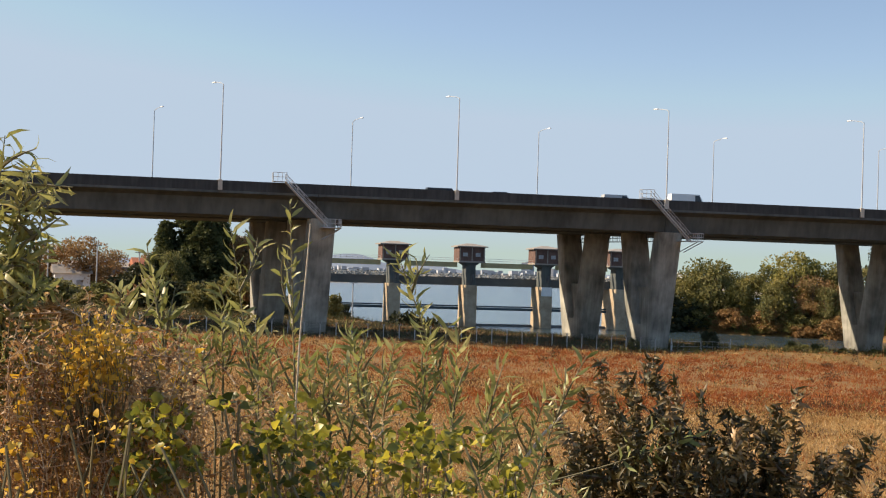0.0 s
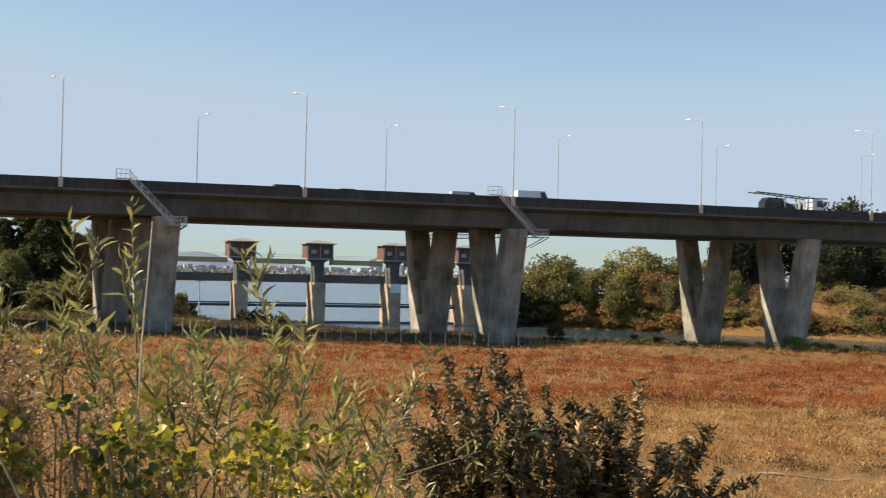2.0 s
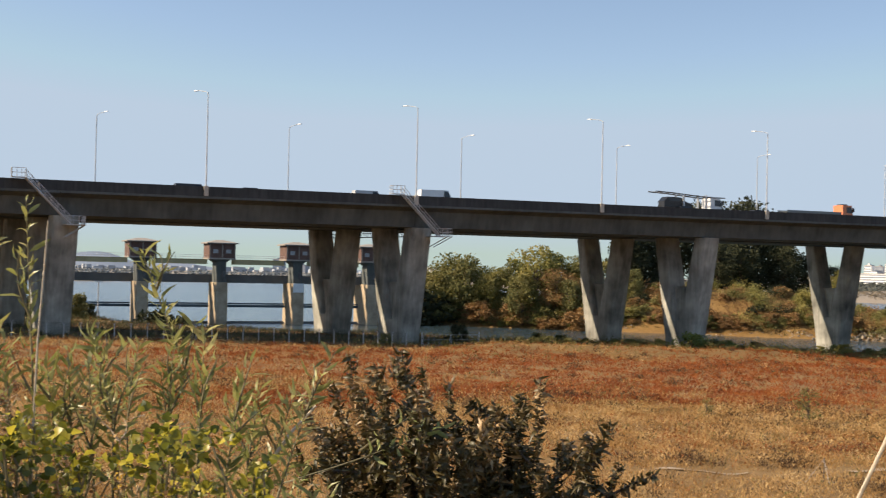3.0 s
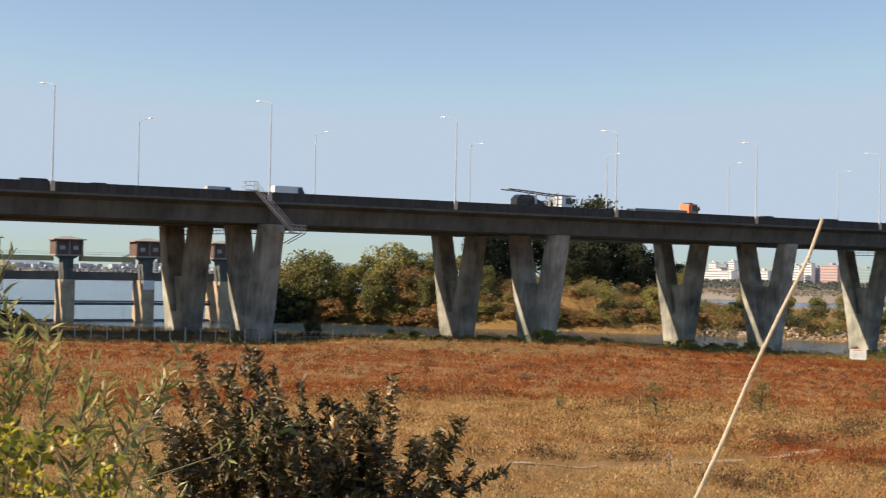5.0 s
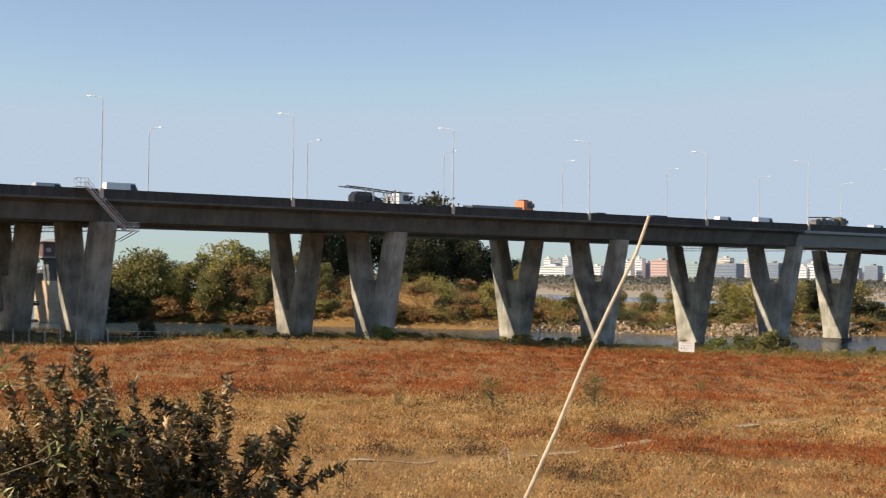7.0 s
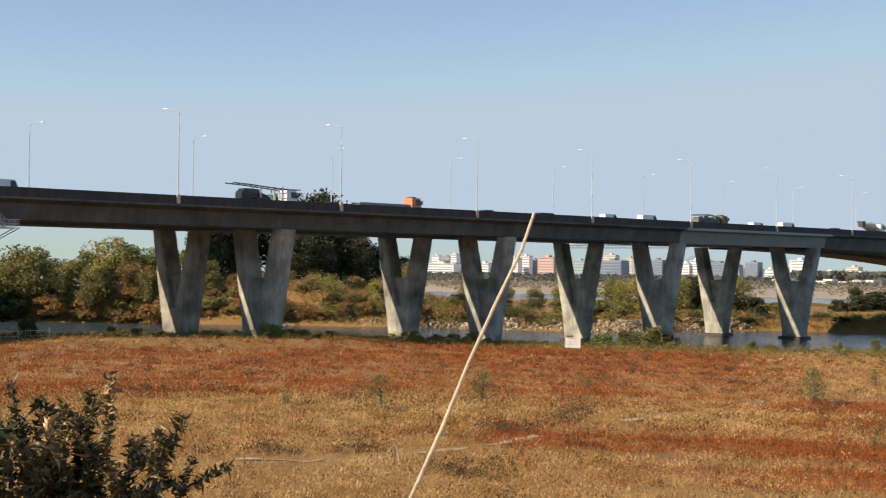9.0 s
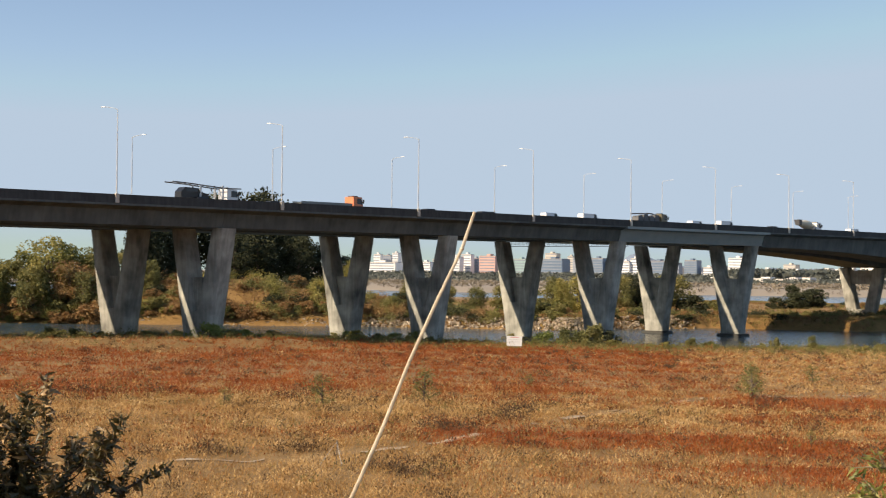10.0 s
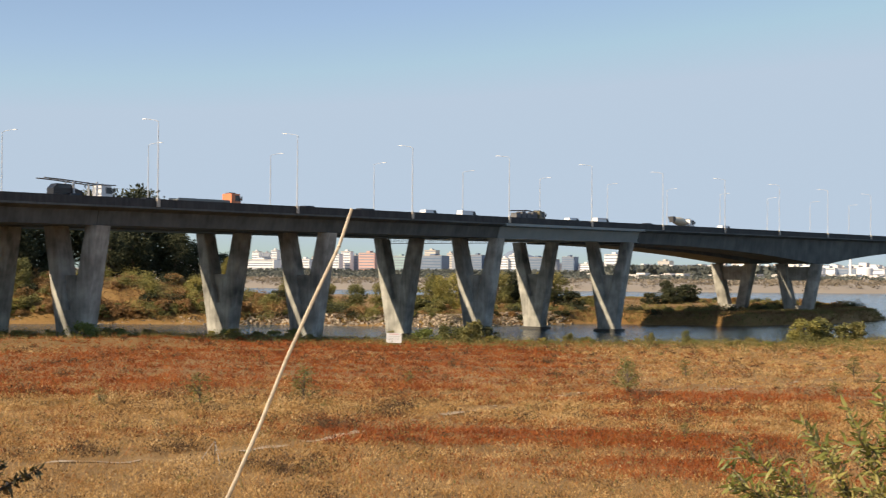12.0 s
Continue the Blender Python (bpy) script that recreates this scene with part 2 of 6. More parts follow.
def girder_ring(x, y0, zs, WIDTH):
    yz = [(0, 22.15), (WIDTH, 22.15), (WIDTH, 21.85), (WIDTH - 1.7, 21.35), (WIDTH - 2.3, zs), (2.3, zs), (1.7, 21.35), (0, 21.85)]
    return [(x, y0 + y, z) for y, z in yz]


def deck(y0, WIDTH):
    joints = [PIER0 + SPAN * n - SKEW * (195 - y0 - 8) for n in range(-4, 5)]
    for a, b in zip(joints[:-1], joints[1:]):
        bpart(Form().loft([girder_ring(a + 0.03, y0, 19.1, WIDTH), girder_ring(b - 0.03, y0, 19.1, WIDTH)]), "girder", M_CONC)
    a, b = joints[-1], joints[-1] + SPAN + 4
    g = bpart(Form().loft([girder_ring(a + 0.12, y0, 19.15, WIDTH), girder_ring(b - 0.1, y0, 19.15, WIDTH)]), "girder", M_STEEL_GIRDER, None, "pale green-grey painted steel girder")
    f = Form()
    f.box(a + 0.15, b - 0.15, y0 - 0.02, y0 + 0.12, 21.62, 21.84)
    f.box(a + 0.15, b - 0.15, y0 + 1.95, y0 + 2.2, 19.0, 19.14)
    bpart(f, "flange", M_STEEL_GIRDER, g)
    # the haunched main spans
    mid, end = PIER0 + SPAN * 7 - SKEW * (195 - y0 - 8), 560.0
    xs = [b + (mid - b) * k / 16 for k in range(17)] + [mid + 8] + [mid + 8 + (end - mid - 8) * k / 20 for k in range(1, 21)]
    rings = []
    for x in xs:
        u = max(0.0, (x - b) / (mid - b)) if x <= mid else (1.0 if x <= mid + 8 else max(0.0, 1 - (x - mid - 8) / 75))
        rings.append(girder_ring(x, y0, 18.75 - 4.3 * u ** 2, WIDTH))
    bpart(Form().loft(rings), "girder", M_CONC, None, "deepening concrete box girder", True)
    f = Form()
    for s, h in ((0.0, 23.45), (WIDTH - 0.36, 23.3)):
        f.loft([[(x, y0 + s, 22.15), (x, y0 + s + 0.36, 22.15), (x, y0 + s + 0.24, h), (x, y0 + s + 0.06, h)] for x in (-176.0, 560.0)])
    bpart(f, "parapet", M_PARAPET, None, "dark stained concrete parapet")
    bpart(Form().box(-176, 560, y0 + 0.4, y0 + WIDTH - 0.4, 22.154, 22.2), "carriageway", M_ASPHALT)


deck(NEAR_Y, 16.1)
deck(FAR_Y, 17.5)


TWIST = math.atan(-SKEW)


def turned(ring, x, yc):
    """Turns a pier's outline about its middle, to the skew of the piers."""
    c, k = math.cos(TWIST), math.sin(TWIST)
    x0 = x + SKEW * (yc - 195)
    return [(x0 + px * c - py * k, yc + px * k + py * c, pz) for px, py, pz in ring]


def v_pier(x, yc):
    hx = 1.75
    bottom = min(-3.2, landz(x + SKEW * (yc - 195), yc) - 1.0)
    base = Form().loft([turned(rounded(0, 0, z, hx, h, 0.45), x, yc) for z, h in ((bottom, 2.4), (0.0, 2.55), (5.9, 3.4))])
    b = bpart(base, "pier", M_PIER, None, "V-shaped concrete pier with sunlit edges", True)
    for s in (-1, 1):
        rings = []
        for k in range(6):
            u = k / 5
            y = s * (1.85 + (4.55 - 1.85) * u)
            rings.append(turned(rounded(0, y, 5.3 + (19.05 - 5.3) * u, hx - 0.01, 1.52 - 0.34 * u, 0.42), x, yc))
        bpart(Form().loft(rings), "leg", M_PIER, b, "", True)
    w = Form().loft([turned([(-0.95, -2.2, z), (0.95, -2.2, z), (0.95, 2.2, z), (-0.95, 2.2, z)], x, yc) for z in (5.6, 11.3)])
    bpart(w, "web", M_PIER, b)
    if x > 160:
        f = Form().loft([turned(rounded(0, 0, z, hx + d, 2.5 + d, 0.5), x, yc) for z, d in ((-4.0, 0.75), (-1.75, 0.7), (-1.55, 0.5))])
        bpart(f, "footing", M_WETCONC, b, "dark wet footing at the waterline", True)
    return b


M_WETCONC = material("wet_dark_concrete", [(0.025, 0.024, 0.02), (0.055, 0.052, 0.042)], 0.6, 1.0, 6.0, 0.4)
for n in range(-3, 6):
    for yc in (182.6, 202.0):
        v_pier(PIER0 + SPAN * n, yc)


def main_pier(x, yc):
    base = Form().loft([turned(rounded(0, 0, z, 2.0, h, 0.5), x, yc) for z, h in ((-3.5, 3.6), (2.2, 4.2))])
    b = bpart(base, "pier", M_PIER, None, "broad V-shaped main pier with a cross beam", True)
    for s in (-1, 1):
        rings = [turned(rounded(0, s * y, z, 1.98, h, 0.4), x, yc) for y, h, z in ((2.6, 1.6, 2.0), (5.2, 1.5, 14.45))]
        bpart(Form().loft(rings), "leg", M_PIER, b, "", True)
    bpart(Form().loft([turned([(-1.2, -4.6, z), (1.2, -4.6, z), (1.2, 4.6, z), (-1.2, 4.6, z)], x, yc) for z in (9.6, 13.6)]), "cross_beam", M_PIER, b)


for yc in (182.6, 202.0):
    main_pier(PIER0 + SPAN * 7, yc)


# ---- lamps on the bridge ----
def street_lamp(at, side, label):
    e = thing("street_lamp", label, "street lamp", at, 0, "lamps along the bridge")
    Form().tube([(0, 0, -1.2), (0, 0, 0.15), (0, 0, 0.16), (0, 0, 12.4)], [0.19, 0.19, 0.10, 0.06], 8).make("pole", M_LAMPGREY, e)
    Form().box(-0.28, 0.28, -0.30, 0.22, -1.25, 0.05).make("bracket", M_LAMPPLINTH, e, "pale concrete plinth on the parapet")
    k = -side * 0.48
    Form().tube([(0, 0, 12.3), (k * 0.4, side * 0.4, 12.55), (k * 1.5, side * 1.5, 12.75), (k * 2.0, side * 2.0, 12.8)], 0.045, 6).make("arm", M_LAMPGREY, e)
    m = Matrix.Rotation(math.atan2(-k, side) if side > 0 else math.atan2(k, -side), 4, "Z")
    head = Form().loft([rounded(0, side * 2.45, 12.74, 0.15, 0.45, 0.12), rounded(0, side * 2.45, 12.88, 0.09, 0.36, 0.08)])
    head.v = [tuple(m @ Vector(p)) for p in head.v]
    head.make("lamp_head", M_LAMPGREY, e)
    return e


M_LAMPPLINTH = material("pale_concrete_plinth", [(0.40, 0.36, 0.30), (0.55, 0.5, 0.43)], 0.85, 3.0, 12.0)
first = street_lamp((11.3 - 30 * 3, 175.1, 23.45), 1, "tall grey street lamp on the bridge parapet")
for n in range(-2, 18):
    copy_thing(first, pose(9.9 if n == 0 else 11.3 + 29.85 * n, 175.1, 23.45))
first = street_lamp((1.61 - 30.57 * 3, 209.95, 23.3), -1, "tall grey street lamp on the far parapet")
for n in range(-2, 16):
    copy_thing(first, pose(1.61 + 30.57 * n, 209.95, 23.3))


# ---- vegetation ----
RNG = np.random.default_rng(7)


def unit(v):
    return v / np.maximum(np.linalg.norm(v, axis=-1, keepdims=True), 1e-9)


def leaf_arrays(P, D, length, width, fold=0.0, curl=0.0, near=False):
    """One leaf at each point P along direction D; near leaves have a midrib and a bend."""
    n = len(P)
    D = unit(D)
    side = unit(np.cross(D, RNG.normal(size=(n, 3))))
    up = np.cross(side, D)
    L = np.broadcast_to(length, (n,))[:, None]
    W = np.broadcast_to(width, (n,))[:, None]
    if not near:
        V = np.stack([P, P + D * L * 0.45 + side * W * 0.5, P + D * L, P + D * L * 0.45 - side * W * 0.5], 1)
        F = np.arange(n)[:, None] * 4 + np.array([0, 1, 2, 3])
        return V.reshape(-1, 3), F
    C = np.broadcast_to(curl, (n,))[:, None]
    m1, m2, tip = P + D * L * 0.3 + up * L * 0.06, P + D * L * 0.65 + up * L * 0.02 - up * C * L * 0.3, P + D * L * 0.95 - up * C * L
    a = fold * W
    V = np.stack([P, m1, m2, tip, m1 + side * W * 0.5 + up * a, m2 + side * W * 0.42 + up * a, m1 - side * W * 0.5 + up * a, m2 - side * W * 0.42 + up * a], 1)
    q = np.array([[0, 4, 1, 6], [1, 4, 5, 2], [6, 1, 2, 7], [2, 5, 3, 7]])
    F = (np.arange(n)[:, None, None] * 8 + q[None]).reshape(-1, 4)
    return V.reshape(-1, 3), F


def stack(parts):
    V, F, k = [], [], 0
    for v, f in parts:
        V.append(v)
        F.append(f + k)
        k += len(v)
    return np.concatenate(V), np.concatenate(F)


M_BARK = material("grey_brown_bark", [(0.07, 0.05, 0.035), (0.16, 0.12, 0.085)], 0.95, 3.0, 14.0, 0.6)
LEAVES = {
    "olive": leaf_mat("olive_leaves", [(0.05, 0.06, 0.018), (0.135, 0.135, 0.04), (0.23, 0.205, 0.066), (0.33, 0.27, 0.10)], 0.75, 0.35, 0.15),
    "willow": leaf_mat("yellowing_willow_leaves", [(0.07, 0.085, 0.02), (0.18, 0.175, 0.045), (0.31, 0.265, 0.07), (0.43, 0.34, 0.11)], 0.75, 0.35, 0.15),
    "dark": leaf_mat("dark_green_leaves", [(0.014, 0.02, 0.008), (0.034, 0.041, 0.015), (0.07, 0.072, 0.026)], 0.85, 0.15, 0.15),
    "conifer": leaf_mat("conifer_needles", [(0.034, 0.044, 0.016), (0.08, 0.092, 0.03), (0.16, 0.155, 0.052)], 0.8, 0.35, 0.2),
    "brown": leaf_mat("rusty_autumn_leaves", [(0.10, 0.06, 0.022), (0.24, 0.125, 0.045), (0.36, 0.21, 0.08), (0.18, 0.15, 0.05)], 0.7, 0.3, 0.15),
    "green": leaf_mat("fresh_green_leaves", [(0.06, 0.09, 0.016), (0.16, 0.19, 0.04), (0.28, 0.28, 0.07)], 0.6, 0.3, 0.2),
}


def tree(name, label, category, seed, h, w, bare, kind, leaf=0.7, clumps=60, per=110, cone=0.0, clump=1.0):
    """A tree or bush standing at the origin."""
    rng = np.random.default_rng(seed)
    e = thing(name, label, category, (0, 0, -500), 0)
    f = Form()
    lean = rng.uniform(-0.06, 0.06, 2) * h
    top = h * 0.82
    spine = [(lean[0] * u * u, lean[1] * u * u, -0.6 + (top + 0.6) * u) for u in (0, 0.25, 0.5, 0.75, 1.0)]
    r0 = 0.028 * h + 0.04
    f.tube(spine, [r0 * 1.25, r0, r0 * 0.75, r0 * 0.45, 0.03], 7)
    cs = []
    for i in range(clumps):
        u = rng.uniform(0, 1)
        z = bare + (h - bare) * u
        prof = (1 - u) ** 0.8 if cone else math.sqrt(max(0.05, 1 - (2 * u - 0.85) ** 2 / 1.5))
        a = rng.uniform(0, 2 * math.pi)
        rr = 0.5 * w * prof * math.sqrt(rng.uniform(0.12, 1.0)) * (1 + 0.22 * math.sin(3 * a + seed) + 0.15 * math.sin(5 * a + 2 * seed + 4 * u))
        cs.append((lean[0] * u + rr * math.cos(a), lean[1] * u + rr * math.sin(a), min(z, h - 0.04 * h)))
    for c in cs[: max(9, clumps // 4)]:
        k = max(0.05, min(0.8, c[2] / h * 0.75))
        b = Vector((lean[0] * k * k, lean[1] * k * k, top * k))
        c = Vector(c)
        f.tube([b, b.lerp(c, 0.5) + Vector((0, 0, 0.04 * h)), c], [r0 * 0.4, r0 * 0.25, 0.02], 5)
    f.make("trunk", M_BARK, e, "", True)
    P, D, S = [], [], []
    for c in cs:
        cr = rng.uniform(0.09, 0.17) * (h + w) * 0.5 * clump * (1.1 - 0.7 * c[2] / h if cone else 1.0)
        n = int(per * rng.uniform(0.6, 1.3))
        d = rng.normal(size=(n, 3))
        d /= np.linalg.norm(d, axis=1)[:, None]
        rad_ = cr * rng.uniform(0.35, 1.15, n) ** 0.7
        p = np.array(c) + d * rad_[:, None] * np.array([1.15, 1.15, 0.8])
        p[:, 2] = np.maximum(p[:, 2], 0.05)
        P.append(p)
        D.append(d + np.array([0, 0, -0.5]) + rng.normal(size=(n, 3)) * 0.6)
        S.append(leaf * rng.uniform(0.6, 1.35, n))
    S = np.concatenate(S)
    V, F = leaf_arrays(np.concatenate(P), np.concatenate(D), S, S * 0.6)
    c = quads("crown", V, F, LEAVES[kind], e)
    c["kind"] = "stuff"
    return e


KINDS = {
    "olive_a": tree("tree", "broad olive-green tree on the far river bank", "tree", 1, 15, 14, 1.5, "olive"),
    "olive_b": tree("tree", "tall olive-green tree in early autumn colour", "tree", 2, 16, 11, 2.0, "olive"),
    "willow_a": tree("tree", "yellowing willow tree with a loose crown", "tree", 3, 17, 13, 2.0, "willow"),
    "dark_a": tree("tree", "tall dark green tree on the wooded bank", "tree", 4, 22, 15, 3.0, "dark", 0.85, 75, 110),
    "dark_b": tree("tree", "dark broad-crowned tree behind the bridge", "tree", 5, 20, 17, 2.5, "dark", 0.85, 75, 110),
    "fir": tree("conifer", "dark green conifer beside the bridge", "tree", 6, 17, 10, 0.5, "conifer", 0.55, 300, 75, cone=1.0, clump=0.62),
    "brown_a": tree("tree", "rusty brown autumn tree with thin crown", "tree", 8, 12, 11, 2.0, "brown", 0.5),
    "bush_olive": tree("bush", "rounded olive bush on the river bank", "bush", 9, 4.2, 5.5, 0.2, "olive", 0.40, 36, 110),
    "bush_willow": tree("bush", "pale yellow-green willow bush", "bush", 10, 5.0, 5.0, 0.3, "willow", 0.38, 36, 110),
    "bush_dark": tree("bush", "dark green bush by the water", "bush", 11, 4.0, 5.0, 0.2, "dark", 0.40, 36, 110),
    "bush_green": tree("bush", "low leafy green bush under the bridge", "bush", 12, 2.4, 4.6, 0.1, "green", 0.26, 30, 90),
    "bush_brown": tree("bush", "russet bush covered with withered creepers", "bush", 13, 4.0, 5.6, 0.2, "brown", 0.38, 36, 110),
}
UNUSED = set(KINDS)
FULL = {}


def plant(kind, x, y, top=None, wide=1.0, sink=0.3, spin=None):
    """A copy of a tree or bush; top: the height of its highest leaves."""
    src = KINDS[kind]
    z = landz(x, y)
    full = max((src.matrix_basis.inverted() @ c.matrix_world @ Vector(b)).z for c in src.children if c.name.startswith("crown") for b in c.bound_box) if kind not in FULL else FULL[kind]
    FULL[kind] = full
    s = 1.0 if top is None else max(0.15, (top - z + sink) / full)
    m = Matrix.Translation((x, y, z - sink)) @ Matrix.Rotation(RNG.uniform(0, 6.28) if spin is None else spin, 4, "Z") @ Matrix.Diagonal((s * wide, s * wide, s, 1))
    if kind in UNUSED:
        UNUSED.discard(kind)
        src.matrix_basis = m
        return src
    sc = src.matrix_basis.to_scale()
    return copy_thing(src, m @ Matrix.Diagonal((1 / sc.x, 1 / sc.y, 1 / sc.z, 1)))


bpy.context.view_layer.update()
# left of the bridge, behind it
for k, x, y, top, w in [
    ("fir", 9.8, 262, 24.5, 1.1), ("fir", 15.2, 264, 23.6, 1.05), ("fir", 5.2, 262, 20.8, 1.1), ("fir", 12.6, 258, 21.5, 1.15), ("fir", 8.5, 255, 14.5, 1.3), ("fir", 14.5, 255, 14.0, 1.3), ("fir", 3.0, 258, 13.5, 1.3), ("dark_a", 20.5, 272, 18.5, 0.75),
    ("bush_dark", -1.5, 250, 10.5, 1.2), ("bush_dark", 5.5, 246, 9.5, 1.3), ("bush_dark", 12.5, 247, 10.0, 1.3), ("bush_olive", 19, 246, 9.0, 1.2),
    ("bush_olive", -6.5, 252, 8.8, 1.3), ("bush_olive", -12, 254, 9.2, 1.4), ("bush_dark", -17, 256, 9.5, 1.3), ("bush_dark", -23, 258, 10, 1.3),
    ("brown_a", -13, 330, 18.2, 1.1), ("brown_a", -6.5, 336, 15.2, 1.0), ("brown_a", -21, 332, 16.5, 1.1), ("brown_a", 19, 290, 18.5, 0.8),
    ("brown_a", 3.0, 330, 15.0, 0.7), ("dark_b", -30, 330, 16, 1.0), ("bush_brown", -4, 246, 7.2, 1.2), ("bush_olive", -9, 247, 7.0, 1.4), ("bush_olive", 33.5, 238, 8.2, 0.9), ("bush_dark", 37.5, 247, 6.0, 0.8),
    ("bush_dark", 27, 240, 7.6, 1.0), ("bush_dark", 47, 236, 5.6, 0.7), ("bush_dark", 51, 234, 4.6, 0.7),
    ("bush_olive", 15.5, 243, 11.5, 0.9), ("bush_willow", 18.5, 244, 10.0, 0.9), ("bush_olive", 10.5, 242, 9.5, 1.0), ("brown_a", 21.5, 262, 20.0, 0.55), ("bush_dark", 0.5, 245, 12.6, 0.9), ("olive_a", 6.0, 250, 15.0, 0.6), ("bush_brown", 20.5, 240, 8.4, 0.9),
]:
    plant(k, x, y, top, w)
# the wooded far bank
for k, x, y, top, w in [
    ("olive_a", 154.5, 347, 18.6, 0.95), ("olive_b", 149.5, 352, 15.5, 0.9), ("olive_a", 163, 342, 15.0, 0.9), ("willow_a", 171, 333, 21.4, 0.95),
    ("willow_a", 178, 331, 19.4, 0.9), ("olive_b", 183, 328, 18.2, 1.0), ("olive_a", 190, 326, 17.2, 0.9), ("olive_b", 166, 330, 13.0, 0.9),
    ("olive_a", 176, 322, 12.0, 0.8), ("brown_a", 147, 366, 13.0, 0.9), ("bush_dark", 145, 356, 10, 1.5), ("olive_a", 160, 352, 16.0, 0.9),
    ("willow_a", 160, 340, 13.5, 0.8), ("olive_b", 167, 338, 16.5, 0.9), ("brown_a", 174, 326, 14.5, 0.9), ("willow_a", 186, 324, 13.0, 0.8), ("brown_a", 181, 322, 12.0, 0.8), ("olive_a", 193, 318, 15.0, 0.8), ("dark_a", 198, 330, 25.5, 0.9), ("dark_b", 206, 336, 27.0, 1.0), ("dark_a", 216, 335, 30.0, 0.9), ("dark_b", 226, 332, 36.6, 0.72),
    ("dark_a", 235, 338, 34.0, 0.7), ("dark_b", 243, 334, 37.8, 0.72), ("dark_a", 251, 332, 28.0, 0.9), ("dark_b", 232, 322, 25.0, 1.0),
    ("dark_a", 221, 318, 23.0, 0.9), ("dark_b", 259, 328, 21.0, 0.9), ("dark_a", 245, 320, 23.0, 0.9), ("dark_b", 268, 326, 17.5, 0.9),
    ("willow_a", 247, 298, 16.0, 0.55), ("bush_willow", 226, 286, 10.2, 0.9), ("bush_willow", 216, 292, 8.8, 0.9), ("bush_olive", 231, 276, 6.2, 1.2),
    ("bush_olive", 238, 268, 6.0, 1.2), ("bush_dark", 243, 272, 6.6, 1.2), ("olive_a", 256, 282, 10.2, 0.8), ("dark_b", 264, 288, 11.5, 0.8),
    ("bush_green", 250, 268, 5.5, 1.1), ("bush_olive", 222, 282, 5.4, 1.2), ("bush_brown", 211, 300, 8.6, 1.3), ("bush_brown", 205, 304, 8.4, 1.3),
    ("bush_brown", 217, 303, 10.2, 1.3), ("bush_brown", 198, 309, 7.6, 1.2), ("bush_brown", 228, 298, 11.0, 1.1), ("bush_brown", 192, 314, 7.2, 1.2),
    ("bush_brown", 203, 316, 11.6, 1.2), ("bush_brown", 211, 312, 12.4, 1.2), ("bush_olive", 186, 317, 6.6, 1.2), ("bush_olive", 180, 319, 6.4, 1.2),
    ("bush_olive", 172, 326, 6.6, 1.3), ("bush_brown", 165, 332, 5.6, 1.4), ("bush_brown", 157, 339, 5.2, 1.4), ("bush_olive", 150, 346, 5.6, 1.4),
    ("bush_olive", 235, 285, 8.0, 1.1), ("bush_brown", 240, 290, 8.6, 1.1), ("bush_olive", 196, 303, 4.6, 1.0), ("bush_brown", 176, 316, 4.4, 1.1),
]:
    plant(k, x, y, top, w)
# the low island under the main span
for k, x, y, top, w in [
    ("olive_a", 280, 270, 8.6, 0.8), ("bush_green", 262, 250, 3.6, 1.2), ("bush_olive", 257, 240, 4.0, 1.2), ("bush_olive", 268, 238, 4.6, 1.2),
    ("bush_dark", 272, 246, 4.2, 1.3), ("bush_brown", 284, 250, 3.0, 1.4), ("bush_olive", 290, 258, 5.2, 1.2), ("bush_willow", 296, 274, 8.2, 1.2),
    ("bush_olive", 303, 262, 6.0, 1.4), ("olive_b", 306, 272, 11.2, 0.9), ("dark_b", 313, 262, 10.8, 0.8), ("olive_a", 320, 264, 10.2, 0.8),
    ("bush_dark", 330, 258, 8.0, 1.3), ("olive_a", 336, 262, 10.0, 0.8), ("bush_olive", 345, 262, 6.4, 1.4), ("bush_dark", 400, 246, 6.4, 1.3),
    ("dark_b", 406, 252, 9.2, 0.8), ("bush_dark", 416, 250, 7.6, 1.2), ("bush_dark", 392, 250, 4.8, 1.2), ("bush_brown", 356, 240, 2.6, 1.6),
    ("bush_olive", 372, 262, 3.6, 1.4), ("bush_brown", 386, 270, 3.4, 1.6), ("bush_brown", 300, 240, 2.8, 1.5), ("bush_brown", 262, 262, 3.2, 1.4),
    ("bush_olive", 276, 228, 2.2, 1.2), ("bush_brown", 425, 236, 3.0, 1.5), ("bush_dark", 436, 262, 4.4, 1.4),
    ("olive_a", 312, 252, 12.0, 0.9), ("dark_b", 322, 254, 12.4, 0.8), ("olive_b", 331, 251, 11.6, 1.0), ("olive_a", 341, 253, 12.0, 0.9), ("bush_olive", 318, 243, 6.0, 1.4), ("bush_dark", 336, 243, 6.0, 1.4),
    ("willow_a", 300, 258, 12.4, 0.8), ("willow_a", 289, 254, 11.0, 0.7), ("olive_a", 258, 258, 8.5, 0.8), ("bush_olive", 266, 246, 5.5, 1.3), ("olive_b", 252, 263, 9.0, 0.8), ("bush_olive", 350, 240, 4.6, 1.5),
]:
    plant(k, x, y, top, w)
# undergrowth over the wooded bank
SCRUB = {"brown": [], "olive": [], "willow": [], "dark": []}


